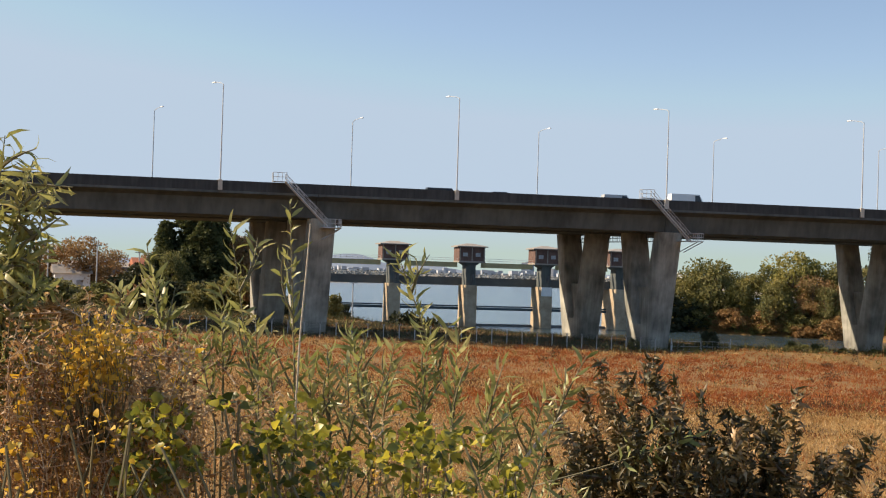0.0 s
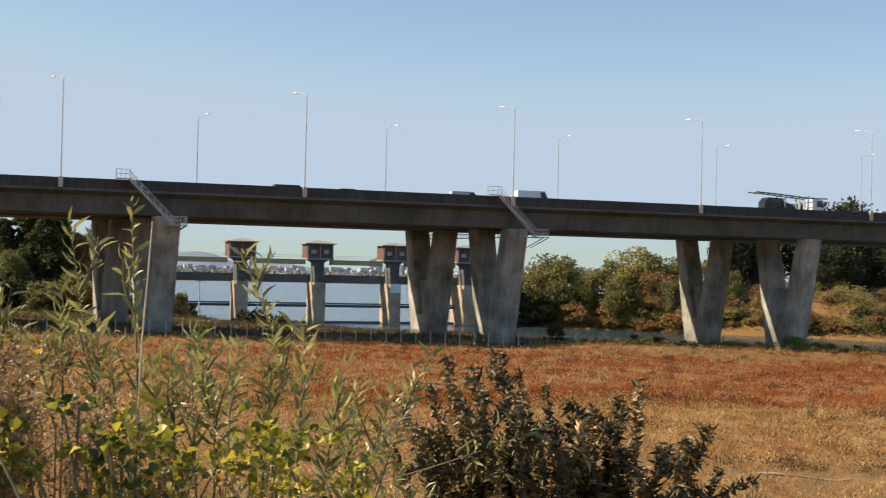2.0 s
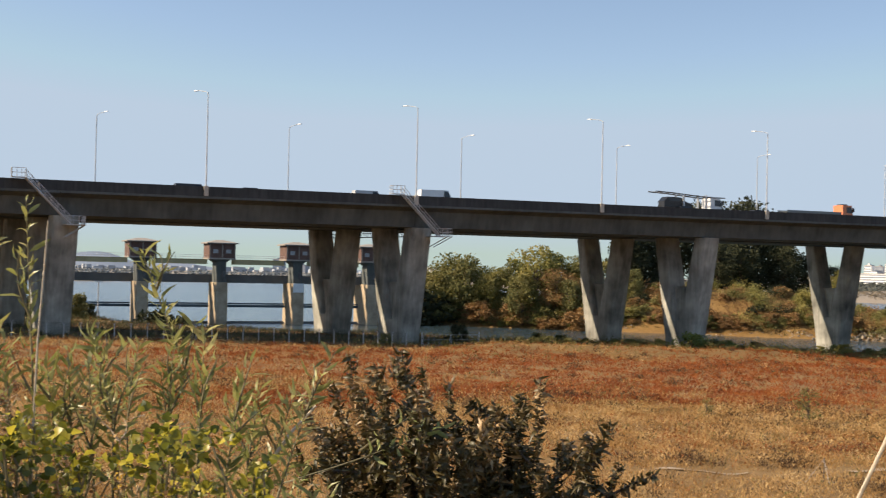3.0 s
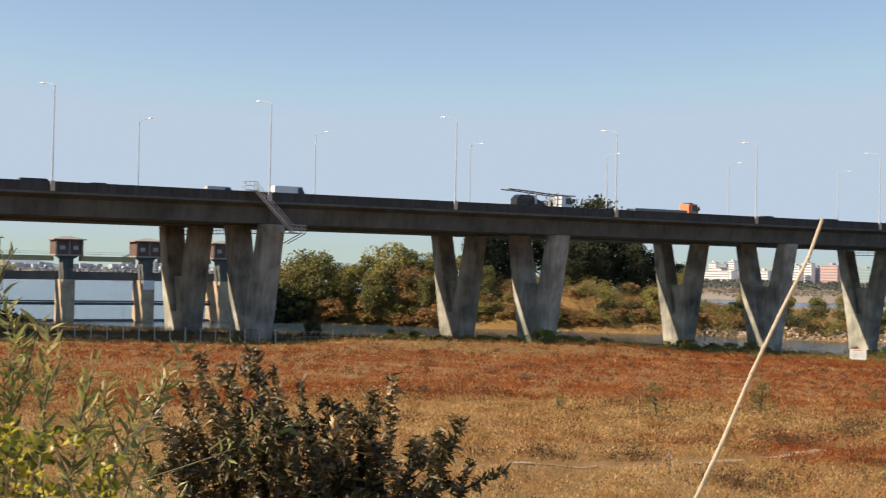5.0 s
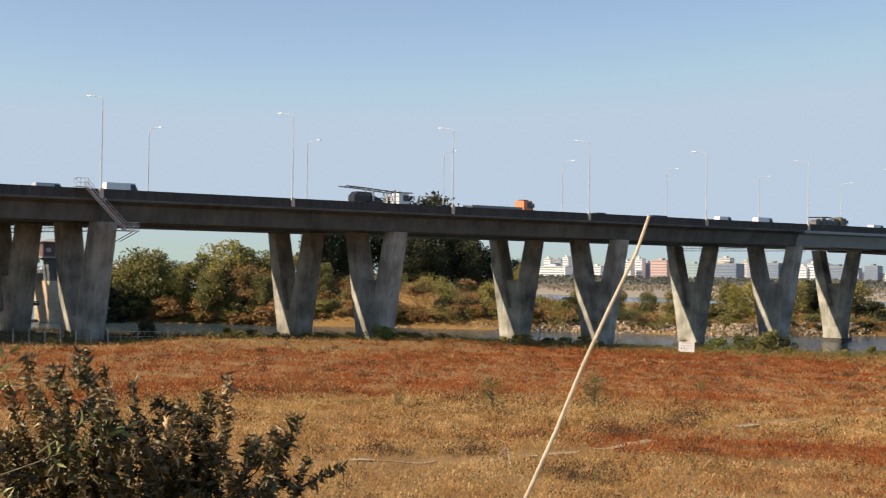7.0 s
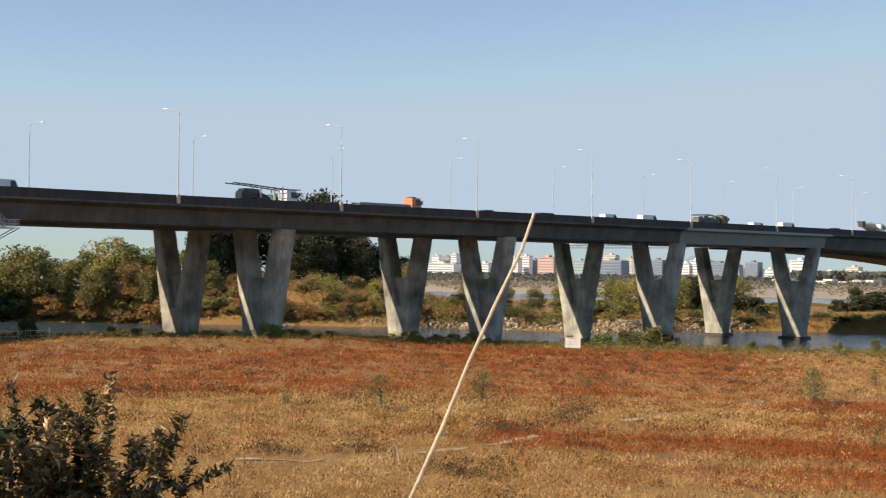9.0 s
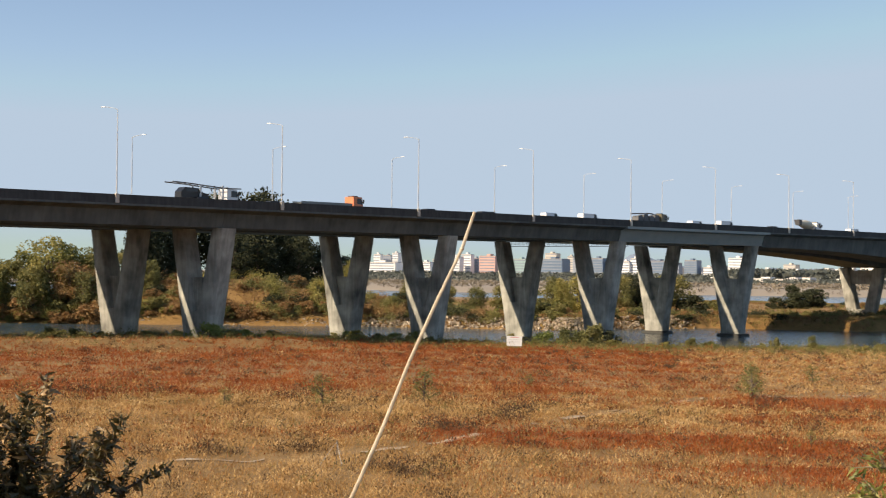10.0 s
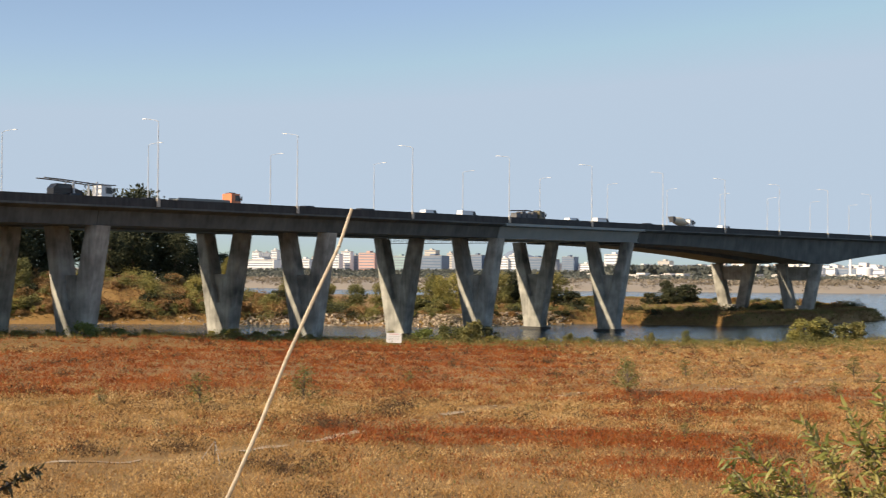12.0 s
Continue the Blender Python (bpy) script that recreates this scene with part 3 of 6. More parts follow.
def scrub(kind, x, y, h, w):
    """Leaves and twigs of one low uncountable bush, gathered for its kind."""
    m = 26
    c = np.stack([RNG.uniform(-0.5, 0.5, m) * w, RNG.uniform(-0.5, 0.5, m) * w, np.zeros(m)], 1)
    u = np.clip(1 - (c[:, 0] ** 2 + c[:, 1] ** 2) / (0.36 * w * w), 0.1, 1)
    c[:, 2] = h * u ** 0.5 * RNG.uniform(0.35, 0.95, m)
    d = unit(RNG.normal(size=(m * 22, 3)))
    p = np.repeat(c, 22, 0) + d * (RNG.uniform(0.3, 1.0, m * 22) * 0.2 * (h + 0.5 * w))[:, None] * np.array([1.1, 1.1, 0.8])
    p[:, 2] = np.maximum(p[:, 2], 0.03)
    s = 0.36 * RNG.uniform(0.6, 1.4, len(p))
    SCRUB[kind].append(leaf_arrays(p + np.array([x, y, landz(x, y) - 0.1]), d + RNG.normal(size=d.shape) * 0.5, s, s * 0.6))


n = 0
while n < 260:
    x, y = RNG.uniform(146, 300), RNG.uniform(212, 345)
    d = float(inside(ISLE, np.array([x]), np.array([y]))[0])
    if not 1.8 < d < (34 if n % 3 else 12) or (x > 262 and RNG.uniform() < 0.5):
        continue
    n += 1
    k = ["brown", "olive", "brown", "willow", "dark", "olive"][int(RNG.integers(0, 6))]
    h = RNG.uniform(1.4, 3.8) * (1.0 if x < 250 else 0.6)
    scrub(k, x, y, h, h * RNG.uniform(1.2, 2.0))
# along the near bank
for k, x, y, top, w in [
    ("bush_green", 119, 178.5, 4.4, 1.0), ("bush_olive", 123, 177.5, 3.4, 1.1), ("bush_willow", 115, 181, 3.2, 1.1), ("bush_green", 126.5, 178, 2.6, 1.2),
    ("bush_olive", 95, 184, 4.0, 1.1), ("bush_olive", 99.5, 184, 3.7, 1.1), ("bush_dark", 78.5, 176.5, 5.6, 0.75), ("bush_olive", 67.5, 176.5, 4.3, 0.8),
    ("bush_olive", 184, 155, 3.8, 0.8), ("bush_olive", 181, 158, 2.8, 0.9), ("bush_green", 178, 160, 2.3, 0.9), ("bush_dark", 186.5, 153, 2.6, 0.8),
    ("bush_olive", 200.5, 128, 1.9, 0.7), ("bush_willow", 206, 124, 2.3, 0.6), ("bush_willow", 227, 112, 4.2, 1.2), ("bush_olive", 232, 110, 4.4, 1.2), ("bush_olive", 237, 107.5, 3.6, 1.2),
    ("bush_olive", 258, 97, 2.6, 1.0), ("bush_green", 152, 184, 2.0, 0.9), ("bush_green", 158, 178, 1.8, 0.9), ("bush_olive", 140, 190, 2.2, 1.0),
    ("bush_green", 134, 190, 2.5, 1.0), ("bush_olive", 193, 140, 1.6, 0.8), ("bush_willow", 172, 163, 1.9, 0.7),
]:
    plant(k, x, y, top, w)

# low bushes in a ragged line along the field's edge
x = 108.0
while x < 262:
    y = float(np.interp(x, BANK[:, 0], BANK[:, 1])) - RNG.uniform(1.0, 15.0)
    h = RNG.uniform(0.6, 1.4) * (1.5 if RNG.uniform() < 0.12 else 1.0)
    plant(["bush_olive", "bush_willow", "bush_green", "bush_willow"][int(RNG.integers(0, 4))], x, y, landz(x, y) + h, RNG.uniform(1.0, 1.8), 0.15)
    x += RNG.uniform(1.0, 4.2)
# scrub hanging over the far shore
for k in range(64):
    u = (k + RNG.uniform(0, 0.9)) / 64 * 3.999
    S = [(147, 347), (168, 324.5), (187, 310), (208, 289), (230, 268.5)]
    i = int(u)
    x, y = S[i][0] + (S[i + 1][0] - S[i][0]) * (u - i) + RNG.uniform(-0.5, 2.2), S[i][1] + (S[i + 1][1] - S[i][1]) * (u - i) + RNG.uniform(-0.5, 2.2)
    plant(["bush_olive", "bush_brown", "bush_willow", "bush_brown", "bush_olive"][int(RNG.integers(0, 5))], x, y, landz(x, y) + RNG.uniform(1.3, 3.4), RNG.uniform(1.1, 1.7))
# scrub along the island under the main span
n = 0
while n < 110:
    x, y = RNG.uniform(285, 450), RNG.uniform(180, 290)
    d = float(inside(ISLE, np.array([x]), np.array([y]))[0])
    if not 0.8 < d < 30:
        continue
    n += 1
    h = RNG.uniform(0.7, 2.6)
    scrub(["brown", "olive", "dark", "olive"][int(RNG.integers(0, 4))], x, y, h, h * RNG.uniform(1.5, 2.6))
for k, lab in (("brown", "low russet scrub over the far river bank"), ("olive", "low olive scrub over the far river bank"), ("willow", "low yellow-green scrub over the far river bank"), ("dark", "low dark green scrub over the far bank")):
    V, F = stack(SCRUB[k])
    tagged(quads("bank_scrub", V, F, LEAVES[k]), lab, "scrub", kind="stuff")
# thin tall weeds standing above the grass of the field
KINDS["weed"] = tree("tall_weed", "thin olive-green weed standing above the dry grass", "weed", 14, 2.6, 1.9, 0.5, "olive", 0.14, 34, 26)
UNUSED.add("weed")
bpy.context.view_layer.update()
for x, y, h in [(61.6, 77.3, 2.6), (72.8, 78.5, 2.9), (101.5, 67.0, 3.3), (129.6, 78.0, 2.2), (106.4, 70.4, 2.6), (55.9, 81.5, 1.5), (149.3, 67.5, 2.6), (115.0, 53.6, 1.5), (71.5, 43.1, 1.0), (92.1, 85.1, 1.3)]:
    plant("weed", x, y, landz(x, y) + h, 1.0, 0.1)


# ---- field grass ----
def blades(P, height, width, count, spread, lean):
    """Tufts of narrow blades at the points P."""
    n = len(P)
    P = np.repeat(P, count, 0)
    m = len(P)
    H = np.repeat(np.broadcast_to(height, (n,)), count) * RNG.uniform(0.55, 1.2, m)
    W = np.repeat(np.broadcast_to(width, (n,)), count) * RNG.uniform(0.6, 1.3, m)
    a = RNG.uniform(0, 2 * np.pi, m)
    o = np.stack([np.cos(a), np.sin(a), np.zeros(m)], 1)
    base = P + o * (spread * RNG.uniform(0, 1, m))[:, None]
    out = o * (lean * H * RNG.uniform(0.2, 1.3, m))[:, None]
    b = RNG.uniform(0, 2 * np.pi, m)
    s = np.stack([np.cos(b), np.sin(b), np.zeros(m)], 1) * (W / 2)[:, None]
    z = np.stack([np.zeros(m), np.zeros(m), H], 1)
    V = np.stack([base - s, base + s, base + out + z + s * 0.3, base + out + z - s * 0.3], 1)
    F = np.arange(m)[:, None] * 4 + np.array([0, 1, 2, 3])
    return V.reshape(-1, 3), F


def scatter(n, r0, r1, a0=-8.0, a1=69.0):
    a = np.radians(RNG.uniform(a0, a1, n))
    r = np.sqrt(RNG.uniform(r0 ** 2, r1 ** 2, n))
    return r * np.sin(a), r * np.cos(a)


RED = [(66, 47, 19, 7.0, -48, 1.2), (110, 58, 22, 6.0, -23, 1.0), (90, 47, 12, 4.5, -40, 0.75), (58, 92, 14, 6, 0, 0.6), (46, 100, 12, 9, 0, 0.7), (62, 62, 5, 2.5, 10, 0.5), (27, 92, 12, 8, 0, 0.85), (46, 62, 6, 3, 0, 0.35), (58, 37, 9, 4, -40, 0.6)]


def redness(x, y):
    x, y = x + 5.0 * lumps(x, y, 14.0, 2.0) + 2.0 * lumps(x, y, 4.0, 6.0), y + 4.0 * lumps(x, y, 13.0, 7.0) + 2.0 * lumps(x, y, 3.5, 3.0)
    r, a_ = np.hypot(x, y), np.degrees(np.arctan2(x, y))
    v = step(92, 150, r) * (1 - 0.9 * step(44, 61, a_)) * (0.58 + 0.4 * step(12, 20, a_))
    v = v * (1 - 0.8 * np.exp(-((y - 165) / 11.0) ** 2) * (1 - step(105, 130, x)))
    for cx, cy, a, b, deg, k in RED:
        c, s = math.cos(radians(deg)), math.sin(radians(deg))
        u, w = (x - cx) * c + (y - cy) * s, -(x - cx) * s + (y - cy) * c
        v = np.maximum(v, k * np.exp(-((u / a) ** 2 + (w / b) ** 2) ** 1.25))
    v = 1.25 * v + 0.1
    return np.clip(v + 0.3 * lumps(x, y, 11.0, 9.0) * (0.2 + v) + 0.35 * lumps(x, y, 5.0, 5.0) * (0.35 + v) + 0.28 * lumps(x, y, 1.7, 8.0) * (0.45 + v), 0, 0.93)


TRACK = np.array([(34, 56.6), (40.3, 55.8), (45.4, 55.7), (51, 55.8), (58, 58), (65, 60.2), (69.5, 61.8), (84, 66.5), (99, 69), (108.5, 69), (115.8, 65.5), (135, 66.8), (144, 66), (160, 62)], float)


def off_track(x, y):
    d = np.full(x.shape, 1e9)
    for (ax, ay), (bx, by) in zip(TRACK[:-1], TRACK[1:]):
        ex, ey = bx - ax, by - ay
        t = np.clip(((x - ax) * ex + (y - ay) * ey) / (ex * ex + ey * ey), 0, 1)
        d = np.minimum(d, np.hypot(x - ax - t * ex, y - ay - t * ey))
    return d


M_STRAW = leaf_mat("straw_grass", [(0.17, 0.07, 0.018), (0.33, 0.17, 0.05), (0.51, 0.31, 0.12), (0.68, 0.47, 0.23)], 0.8, 0.35, 0.45, 0.55)
M_RED = leaf_mat("red_brown_weed", [(0.13, 0.027, 0.005), (0.26, 0.057, 0.009), (0.34, 0.09, 0.014), (0.42, 0.15, 0.03)], 0.8, 0.3, 0.45, 0.55)
M_GREENISH = leaf_mat("grey_green_weed", [(0.09, 0.09, 0.026), (0.19, 0.16, 0.048), (0.31, 0.23, 0.08)], 0.8, 0.3, 0.3)
gxs, gys = np.concatenate([np.array(scatter(64000, 48, 125)), np.array(scatter(88000, 125, 300))], 1)
bank_y = np.interp(gxs, BANK[:, 0], BANK[:, 1])
ok = (gys < bank_y + 4) & (off_track(gxs, gys) > 0.55 + 0.8 * lumps(gxs, gys, 6.0, 1.0))
gxs, gys = gxs[ok], gys[ok]
gzs = land(gxs, gys)
ok = (gzs > WATER + 0.1) & (gzs < 6.0)
gxs, gys, gzs = gxs[ok], gys[ok], gzs[ok]
red = redness(gxs, gys)
edge = np.interp(gxs, BANK[:, 0], BANK[:, 1]) - gys
pick = RNG.uniform(0, 1, len(gxs))
is_green = (pick < 0.75 * np.exp(-(np.maximum(edge, 0) / 26.0) ** 2)) | (pick > 0.985 - 0.02 * lumps(gxs, gys, 8.0, 3.0))
# weeds under the bridge: dark green growth, with the deck's shade in their colour
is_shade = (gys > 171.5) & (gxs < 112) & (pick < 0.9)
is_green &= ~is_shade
is_red = ~is_green & ~is_shade & (red > RNG.uniform(0.12, 0.85, len(gxs)))
far_k = np.hypot(gxs, gys) / 100.0
for nm, sel, mat, hh, lab in (("straw_grass", ~is_green & ~is_red & ~is_shade, M_STRAW, 0.32, "dry straw-coloured meadow grass"), ("red_weeds", is_red, M_RED, 0.38, "rust-red autumn weeds on the floodplain"), ("dark_weeds", is_shade, leaf_mat("shade_darkened_green_weed", [(0.03, 0.035, 0.014), (0.07, 0.07, 0.025), (0.14, 0.12, 0.04)], 0.85, 0.2, 0.3), 0.55, "dark green weeds under the bridge, darkened further for its shade"), ("green_weeds", is_green, M_GREENISH, 0.5, "grey-green weeds along the river bank")):
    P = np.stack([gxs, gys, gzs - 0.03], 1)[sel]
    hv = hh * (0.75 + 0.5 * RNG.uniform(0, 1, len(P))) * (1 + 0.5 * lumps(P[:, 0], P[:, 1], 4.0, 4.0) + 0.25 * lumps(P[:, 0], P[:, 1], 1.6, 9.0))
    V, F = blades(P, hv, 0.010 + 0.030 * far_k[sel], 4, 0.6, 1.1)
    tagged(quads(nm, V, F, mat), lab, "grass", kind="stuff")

# mounds of taller weeds, in drifts over the whole field
def bushy(P, wide, high, size, count):
    """Low clumps of small dry leaves and seed heads at the points P."""
    n = len(P) * count
    d = unit(RNG.normal(size=(n, 3)))
    d[:, 2] = np.abs(d[:, 2])
    k = np.repeat(0.5 + 1.3 * RNG.uniform(0, 1, len(P)) ** 2.2, count) * RNG.uniform(0.1, 1.0, n) ** 0.55
    p = np.repeat(P, count, 0) + d * np.stack([wide * k, wide * k, high * k], 1)
    S = np.repeat(np.broadcast_to(size, (len(P),)), count) * RNG.uniform(0.5, 1.5, n)
    return leaf_arrays(p, d * np.array([0.6, 0.6, 0.3]) + np.array([0, 0, 0.7]) + RNG.normal(size=(n, 3)) * 0.35, S, S * 0.33)


DARK = np.array([(59.5, 61.1), (83.9, 89.9), (69.7, 86.8), (71.7, 67.3), (42.7, 46.8), (61.1, 63.1), (67.1, 63.6), (43.9, 48.4), (116.5, 84.9), (100.4, 64.1), (44.6, 57.4), (40.4, 59.4), (115.4, 57.1)])
mx, my = np.concatenate([np.array(scatter(26000, 46, 112)), np.array(scatter(32000, 112, 300))], 1)
edge = np.interp(mx, BANK[:, 0], BANK[:, 1]) - my
drift = lumps(mx, my, 6.0, 12.0) + 0.7 * lumps(mx, my, 2.2, 4.0)
ok = (edge > -1.0) & ((my < 171) | (mx > 112)) & (off_track(mx, my) > 1.3 + 0.9 * lumps(mx, my, 6.0, 1.0)) & (drift + 1.3 * np.exp(-(np.maximum(edge, 0) / 20.0) ** 2) > RNG.uniform(-1.0, 0.55, len(mx)))
mx, my, edge, drift = mx[ok], my[ok], edge[ok], drift[ok]
mr = redness(mx, my)
pick = RNG.uniform(0, 1, len(mx))
lush = pick < 0.03 + 0.02 * lumps(mx, my, 9.0, 7.0) + 0.85 * np.exp(-(np.maximum(edge, 0) / 33.0) ** 2) * step(100, 125, mx) + 0.75 * np.exp(-((my - 166) / 7.0) ** 2) * (mx > 60) * (mx < 130)
near_dark = np.min(np.hypot(mx[:, None] - DARK[None, :, 0], (my[:, None] - DARK[None, :, 1]) * 0.8), 1)
dead = ~lush & ((near_dark < 0.9 + 1.1 * RNG.uniform(0, 1, len(mx))) | (RNG.uniform(0, 1, len(mx)) < 0.05 + 0.45 * np.clip(lumps(mx, my, 4.5, 15.0) - 0.25, 0, 1)))
russet = ~lush & ~dead & (mr > RNG.uniform(0.1, 0.9, len(mx)))
M_RUSSET = leaf_mat("russet_field_weed", [(0.10, 0.022, 0.005), (0.21, 0.048, 0.009), (0.32, 0.085, 0.014), (0.43, 0.16, 0.035)], 0.8, 0.35, 0.45, 0.55)
M_LUSH = leaf_mat("yellow_green_bank_weed", [(0.055, 0.064, 0.016), (0.115, 0.116, 0.03), (0.20, 0.175, 0.05), (0.32, 0.25, 0.095)], 0.8, 0.35, 0.2)
M_PALE = leaf_mat("pale_seed_heads", [(0.22, 0.105, 0.03), (0.41, 0.235, 0.08), (0.58, 0.38, 0.16), (0.74, 0.55, 0.30)], 0.8, 0.4, 0.45, 0.55)
M_DEAD = leaf_mat("dead_brown_weed", [(0.045, 0.024, 0.011), (0.09, 0.05, 0.022), (0.15, 0.09, 0.04)], 0.85, 0.2, 0.4)
for nm, sel, mat, many, wide, high, lab in (
    ("russet_mounds", russet, M_RUSSET, 17, 0.75, 0.5, "taller russet weeds in mounds on the field"),
    ("pale_mounds", ~russet & ~lush & ~dead, M_PALE, 17, 0.7, 0.55, "taller pale seed-headed weeds on the field"),
    ("dead_mounds", dead, M_DEAD, 56, 0.85, 0.8, "dark withered weeds dotted over the field"),
    ("bank_mounds", lush, M_LUSH, 22, 0.95, 1.05, "yellow-green weeds along the field's edge"),
):
    P = np.stack([mx, my, land(mx, my) - 0.03], 1)[sel]
    V, F = bushy(P, wide, high, 0.07 + 0.09 * np.hypot(P[:, 0], P[:, 1]) / 100, many)
    tagged(quads(nm, V, F, mat), lab, "weeds", kind="stuff")

# rough grass on the levee itself
lx, ly = scatter(9000, 2.5, 52, -180, 180)
ok = (np.hypot(lx, ly) > 2.5) & ((np.hypot(lx, ly) > 12) | (ly < 1.0))
P = np.stack([lx, ly, land(lx, ly) - 0.03], 1)[ok]
V, F = blades(P, 0.3, 0.02, 6, 0.3, 0.9)
tagged(quads("levee_grass", V, F, M_STRAW), "short dry grass on the levee", "grass", kind="stuff")

# grass on the island and the far bank
ix, iy = RNG.uniform(140, 470, 110000), RNG.uniform(160, 380, 110000)
d = inside(ISLE, ix, iy)
ok = (d > 0.6) & (RNG.uniform(0, 1, len(ix)) < np.clip(1.6 - d / 20.0, 0.06, 1))
ix, iy = ix[ok], iy[ok]
P = np.stack([ix, iy, land(ix, iy) - 0.03], 1)
rb = lumps(ix, iy, 12.0, 6.0) + RNG.normal(0, 0.3, len(ix))
for nm, sel, mat, lab in (("bank_grass", rb > -0.1, M_GREENISH, "olive and straw grass on the far bank"), ("bank_weeds", rb <= -0.1, leaf_mat("russet_bank_weed", [(0.12, 0.06, 0.025), (0.22, 0.12, 0.05), (0.30, 0.19, 0.08)], 0.8, 0.3, 0.2), "russet weeds on the far bank")):
    V, F = blades(P[sel], 0.75, 0.14, 6, 0.6, 0.7)
    tagged(quads(nm, V, F, mat), lab, "grass", kind="stuff")

# the trodden track, bare in places only
V, F, prev = [], [], False
for (ax, ay), (bx, by) in zip(TRACK[:-1], TRACK[1:]):
    n = max(2, int(math.hypot(bx - ax, by - ay) / 0.5))
    for i in range(n):
        u = i / n
        x, y = ax + (bx - ax) * u, ay + (by - ay) * u
        w = 0.10 + 0.75 * math.sin(x * 0.52 + 3.9) * math.cos(x * 0.21 + 0.4) + 0.12 * math.sin(x * 2.3)
        w *= 1.0 if x < 75 else 0.7
        if w < 0.05:
            prev = False
            continue
        nx, ny = -(by - ay), bx - ax
        k = min(w, 0.42) / math.hypot(nx, ny)
        o = 0.25 * math.sin(x * 1.7)
        V += [(x - nx * k, y - ny * k + o, landz(x - nx * k, y - ny * k + o) + 0.05), (x + nx * k, y + ny * k + o, landz(x + nx * k, y + ny * k + o) + 0.05)]
        m_ = len(V) // 2 - 1
        if prev:
            F.append((2 * m_ - 2, 2 * m_ - 1, 2 * m_ + 1, 2 * m_))
        prev = True
tagged(quads("footpath", V, F, material("pale_trodden_soil", [(0.22, 0.155, 0.09), (0.40, 0.31, 0.21)], 0.95, 0.8, 6.0, 0.4), smooth=True), "pale trodden footpath through the dry grass", "path", kind="structure")


# ---- stones on the banks ----
def stones(name, n, place, lo, hi, label, mat):
    rng = np.random.default_rng(n)
    cube = np.array([(-1, -1, -1), (1, -1, -1), (1, 1, -1), (-1, 1, -1), (-1, -1, 1), (1, -1, 1), (1, 1, 1), (-1, 1, 1)], float)
    fs = np.array([(3, 2, 1, 0), (4, 5, 6, 7), (0, 1, 5, 4), (1, 2, 6, 5), (2, 3, 7, 6), (3, 0, 4, 7)])
    x, y = place(rng, n)
    ok = land(x, y) > WATER - 0.25
    x, y = x[ok], y[ok]
    n = len(x)
    z = land(x, y)
    s = rng.uniform(lo, hi, n) * rng.uniform(0.5, 1.0, n)
    q = cube[None] * s[:, None, None] * rng.uniform(0.5, 1.1, (n, 8, 3)) * np.array([1, 1, 0.7])
    a = rng.uniform(0, 6.28, n)
    c, sn = np.cos(a)[:, None], np.sin(a)[:, None]
    q = np.stack([q[..., 0] * c - q[..., 1] * sn, q[..., 0] * sn + q[..., 1] * c, q[..., 2]], -1)
    q += np.stack([x, y, np.maximum(z, WATER - 0.1) + 0.1 * s], -1)[:, None]
    F = (np.arange(n)[:, None, None] * 8 + fs[None]).reshape(-1, 4)
    tagged(quads(name, q.reshape(-1, 3), F, mat), label, "stones", kind="stuff")


def along(points, spread):
    P = np.array(points, float)

    def place(rng, n):
        u = rng.uniform(0, len(P) - 1.001, n)
        i = u.astype(int)
        p = P[i] + (P[i + 1] - P[i]) * (u - i)[:, None] + rng.normal(0, spread, (n, 2)) * np.array([1, 1])
        return p[:, 0], p[:, 1]
    return place


M_STONE = material("pale_rubble_stone", [(0.16, 0.12, 0.08), (0.32, 0.25, 0.18), (0.50, 0.43, 0.33)], 0.9, 1.0, 8.0, 0.5, per="island")
stones("riprap_stones", 2600, along([(229, 267), (241, 248), (255, 228), (263, 224), (276, 220), (294, 216)], 1.8), 0.18, 0.62, "pale rubble stones on the water's edge", M_STONE)
stones("shore_stones", 700, along([(147, 345.5), (168, 322), (187, 307.5), (208, 286), (229, 265.5)], 0.6), 0.15, 0.4, "pale stones along the wooded shore", M_STONE)


# ---- stairs and inspection walkways on the bridge ----
def rail_run(f, pts, h=1.05, gap=1.0, r=0.03):
    """Posts with two rails along a line of points."""
    for a, b in zip(pts[:-1], pts[1:]):
        a, b = Vector(a), Vector(b)
        n = max(1, round((b - a).length / gap))
        for i in range(n + 1):
            p = a.lerp(b, i / n)
            f.tube([p, p + Vector((0, 0, h))], r, 5)
        for k in (0.5, 1.0):
            f.tube([a + Vector((0, 0, h * k)), b + Vector((0, 0, h * k))], r, 5)


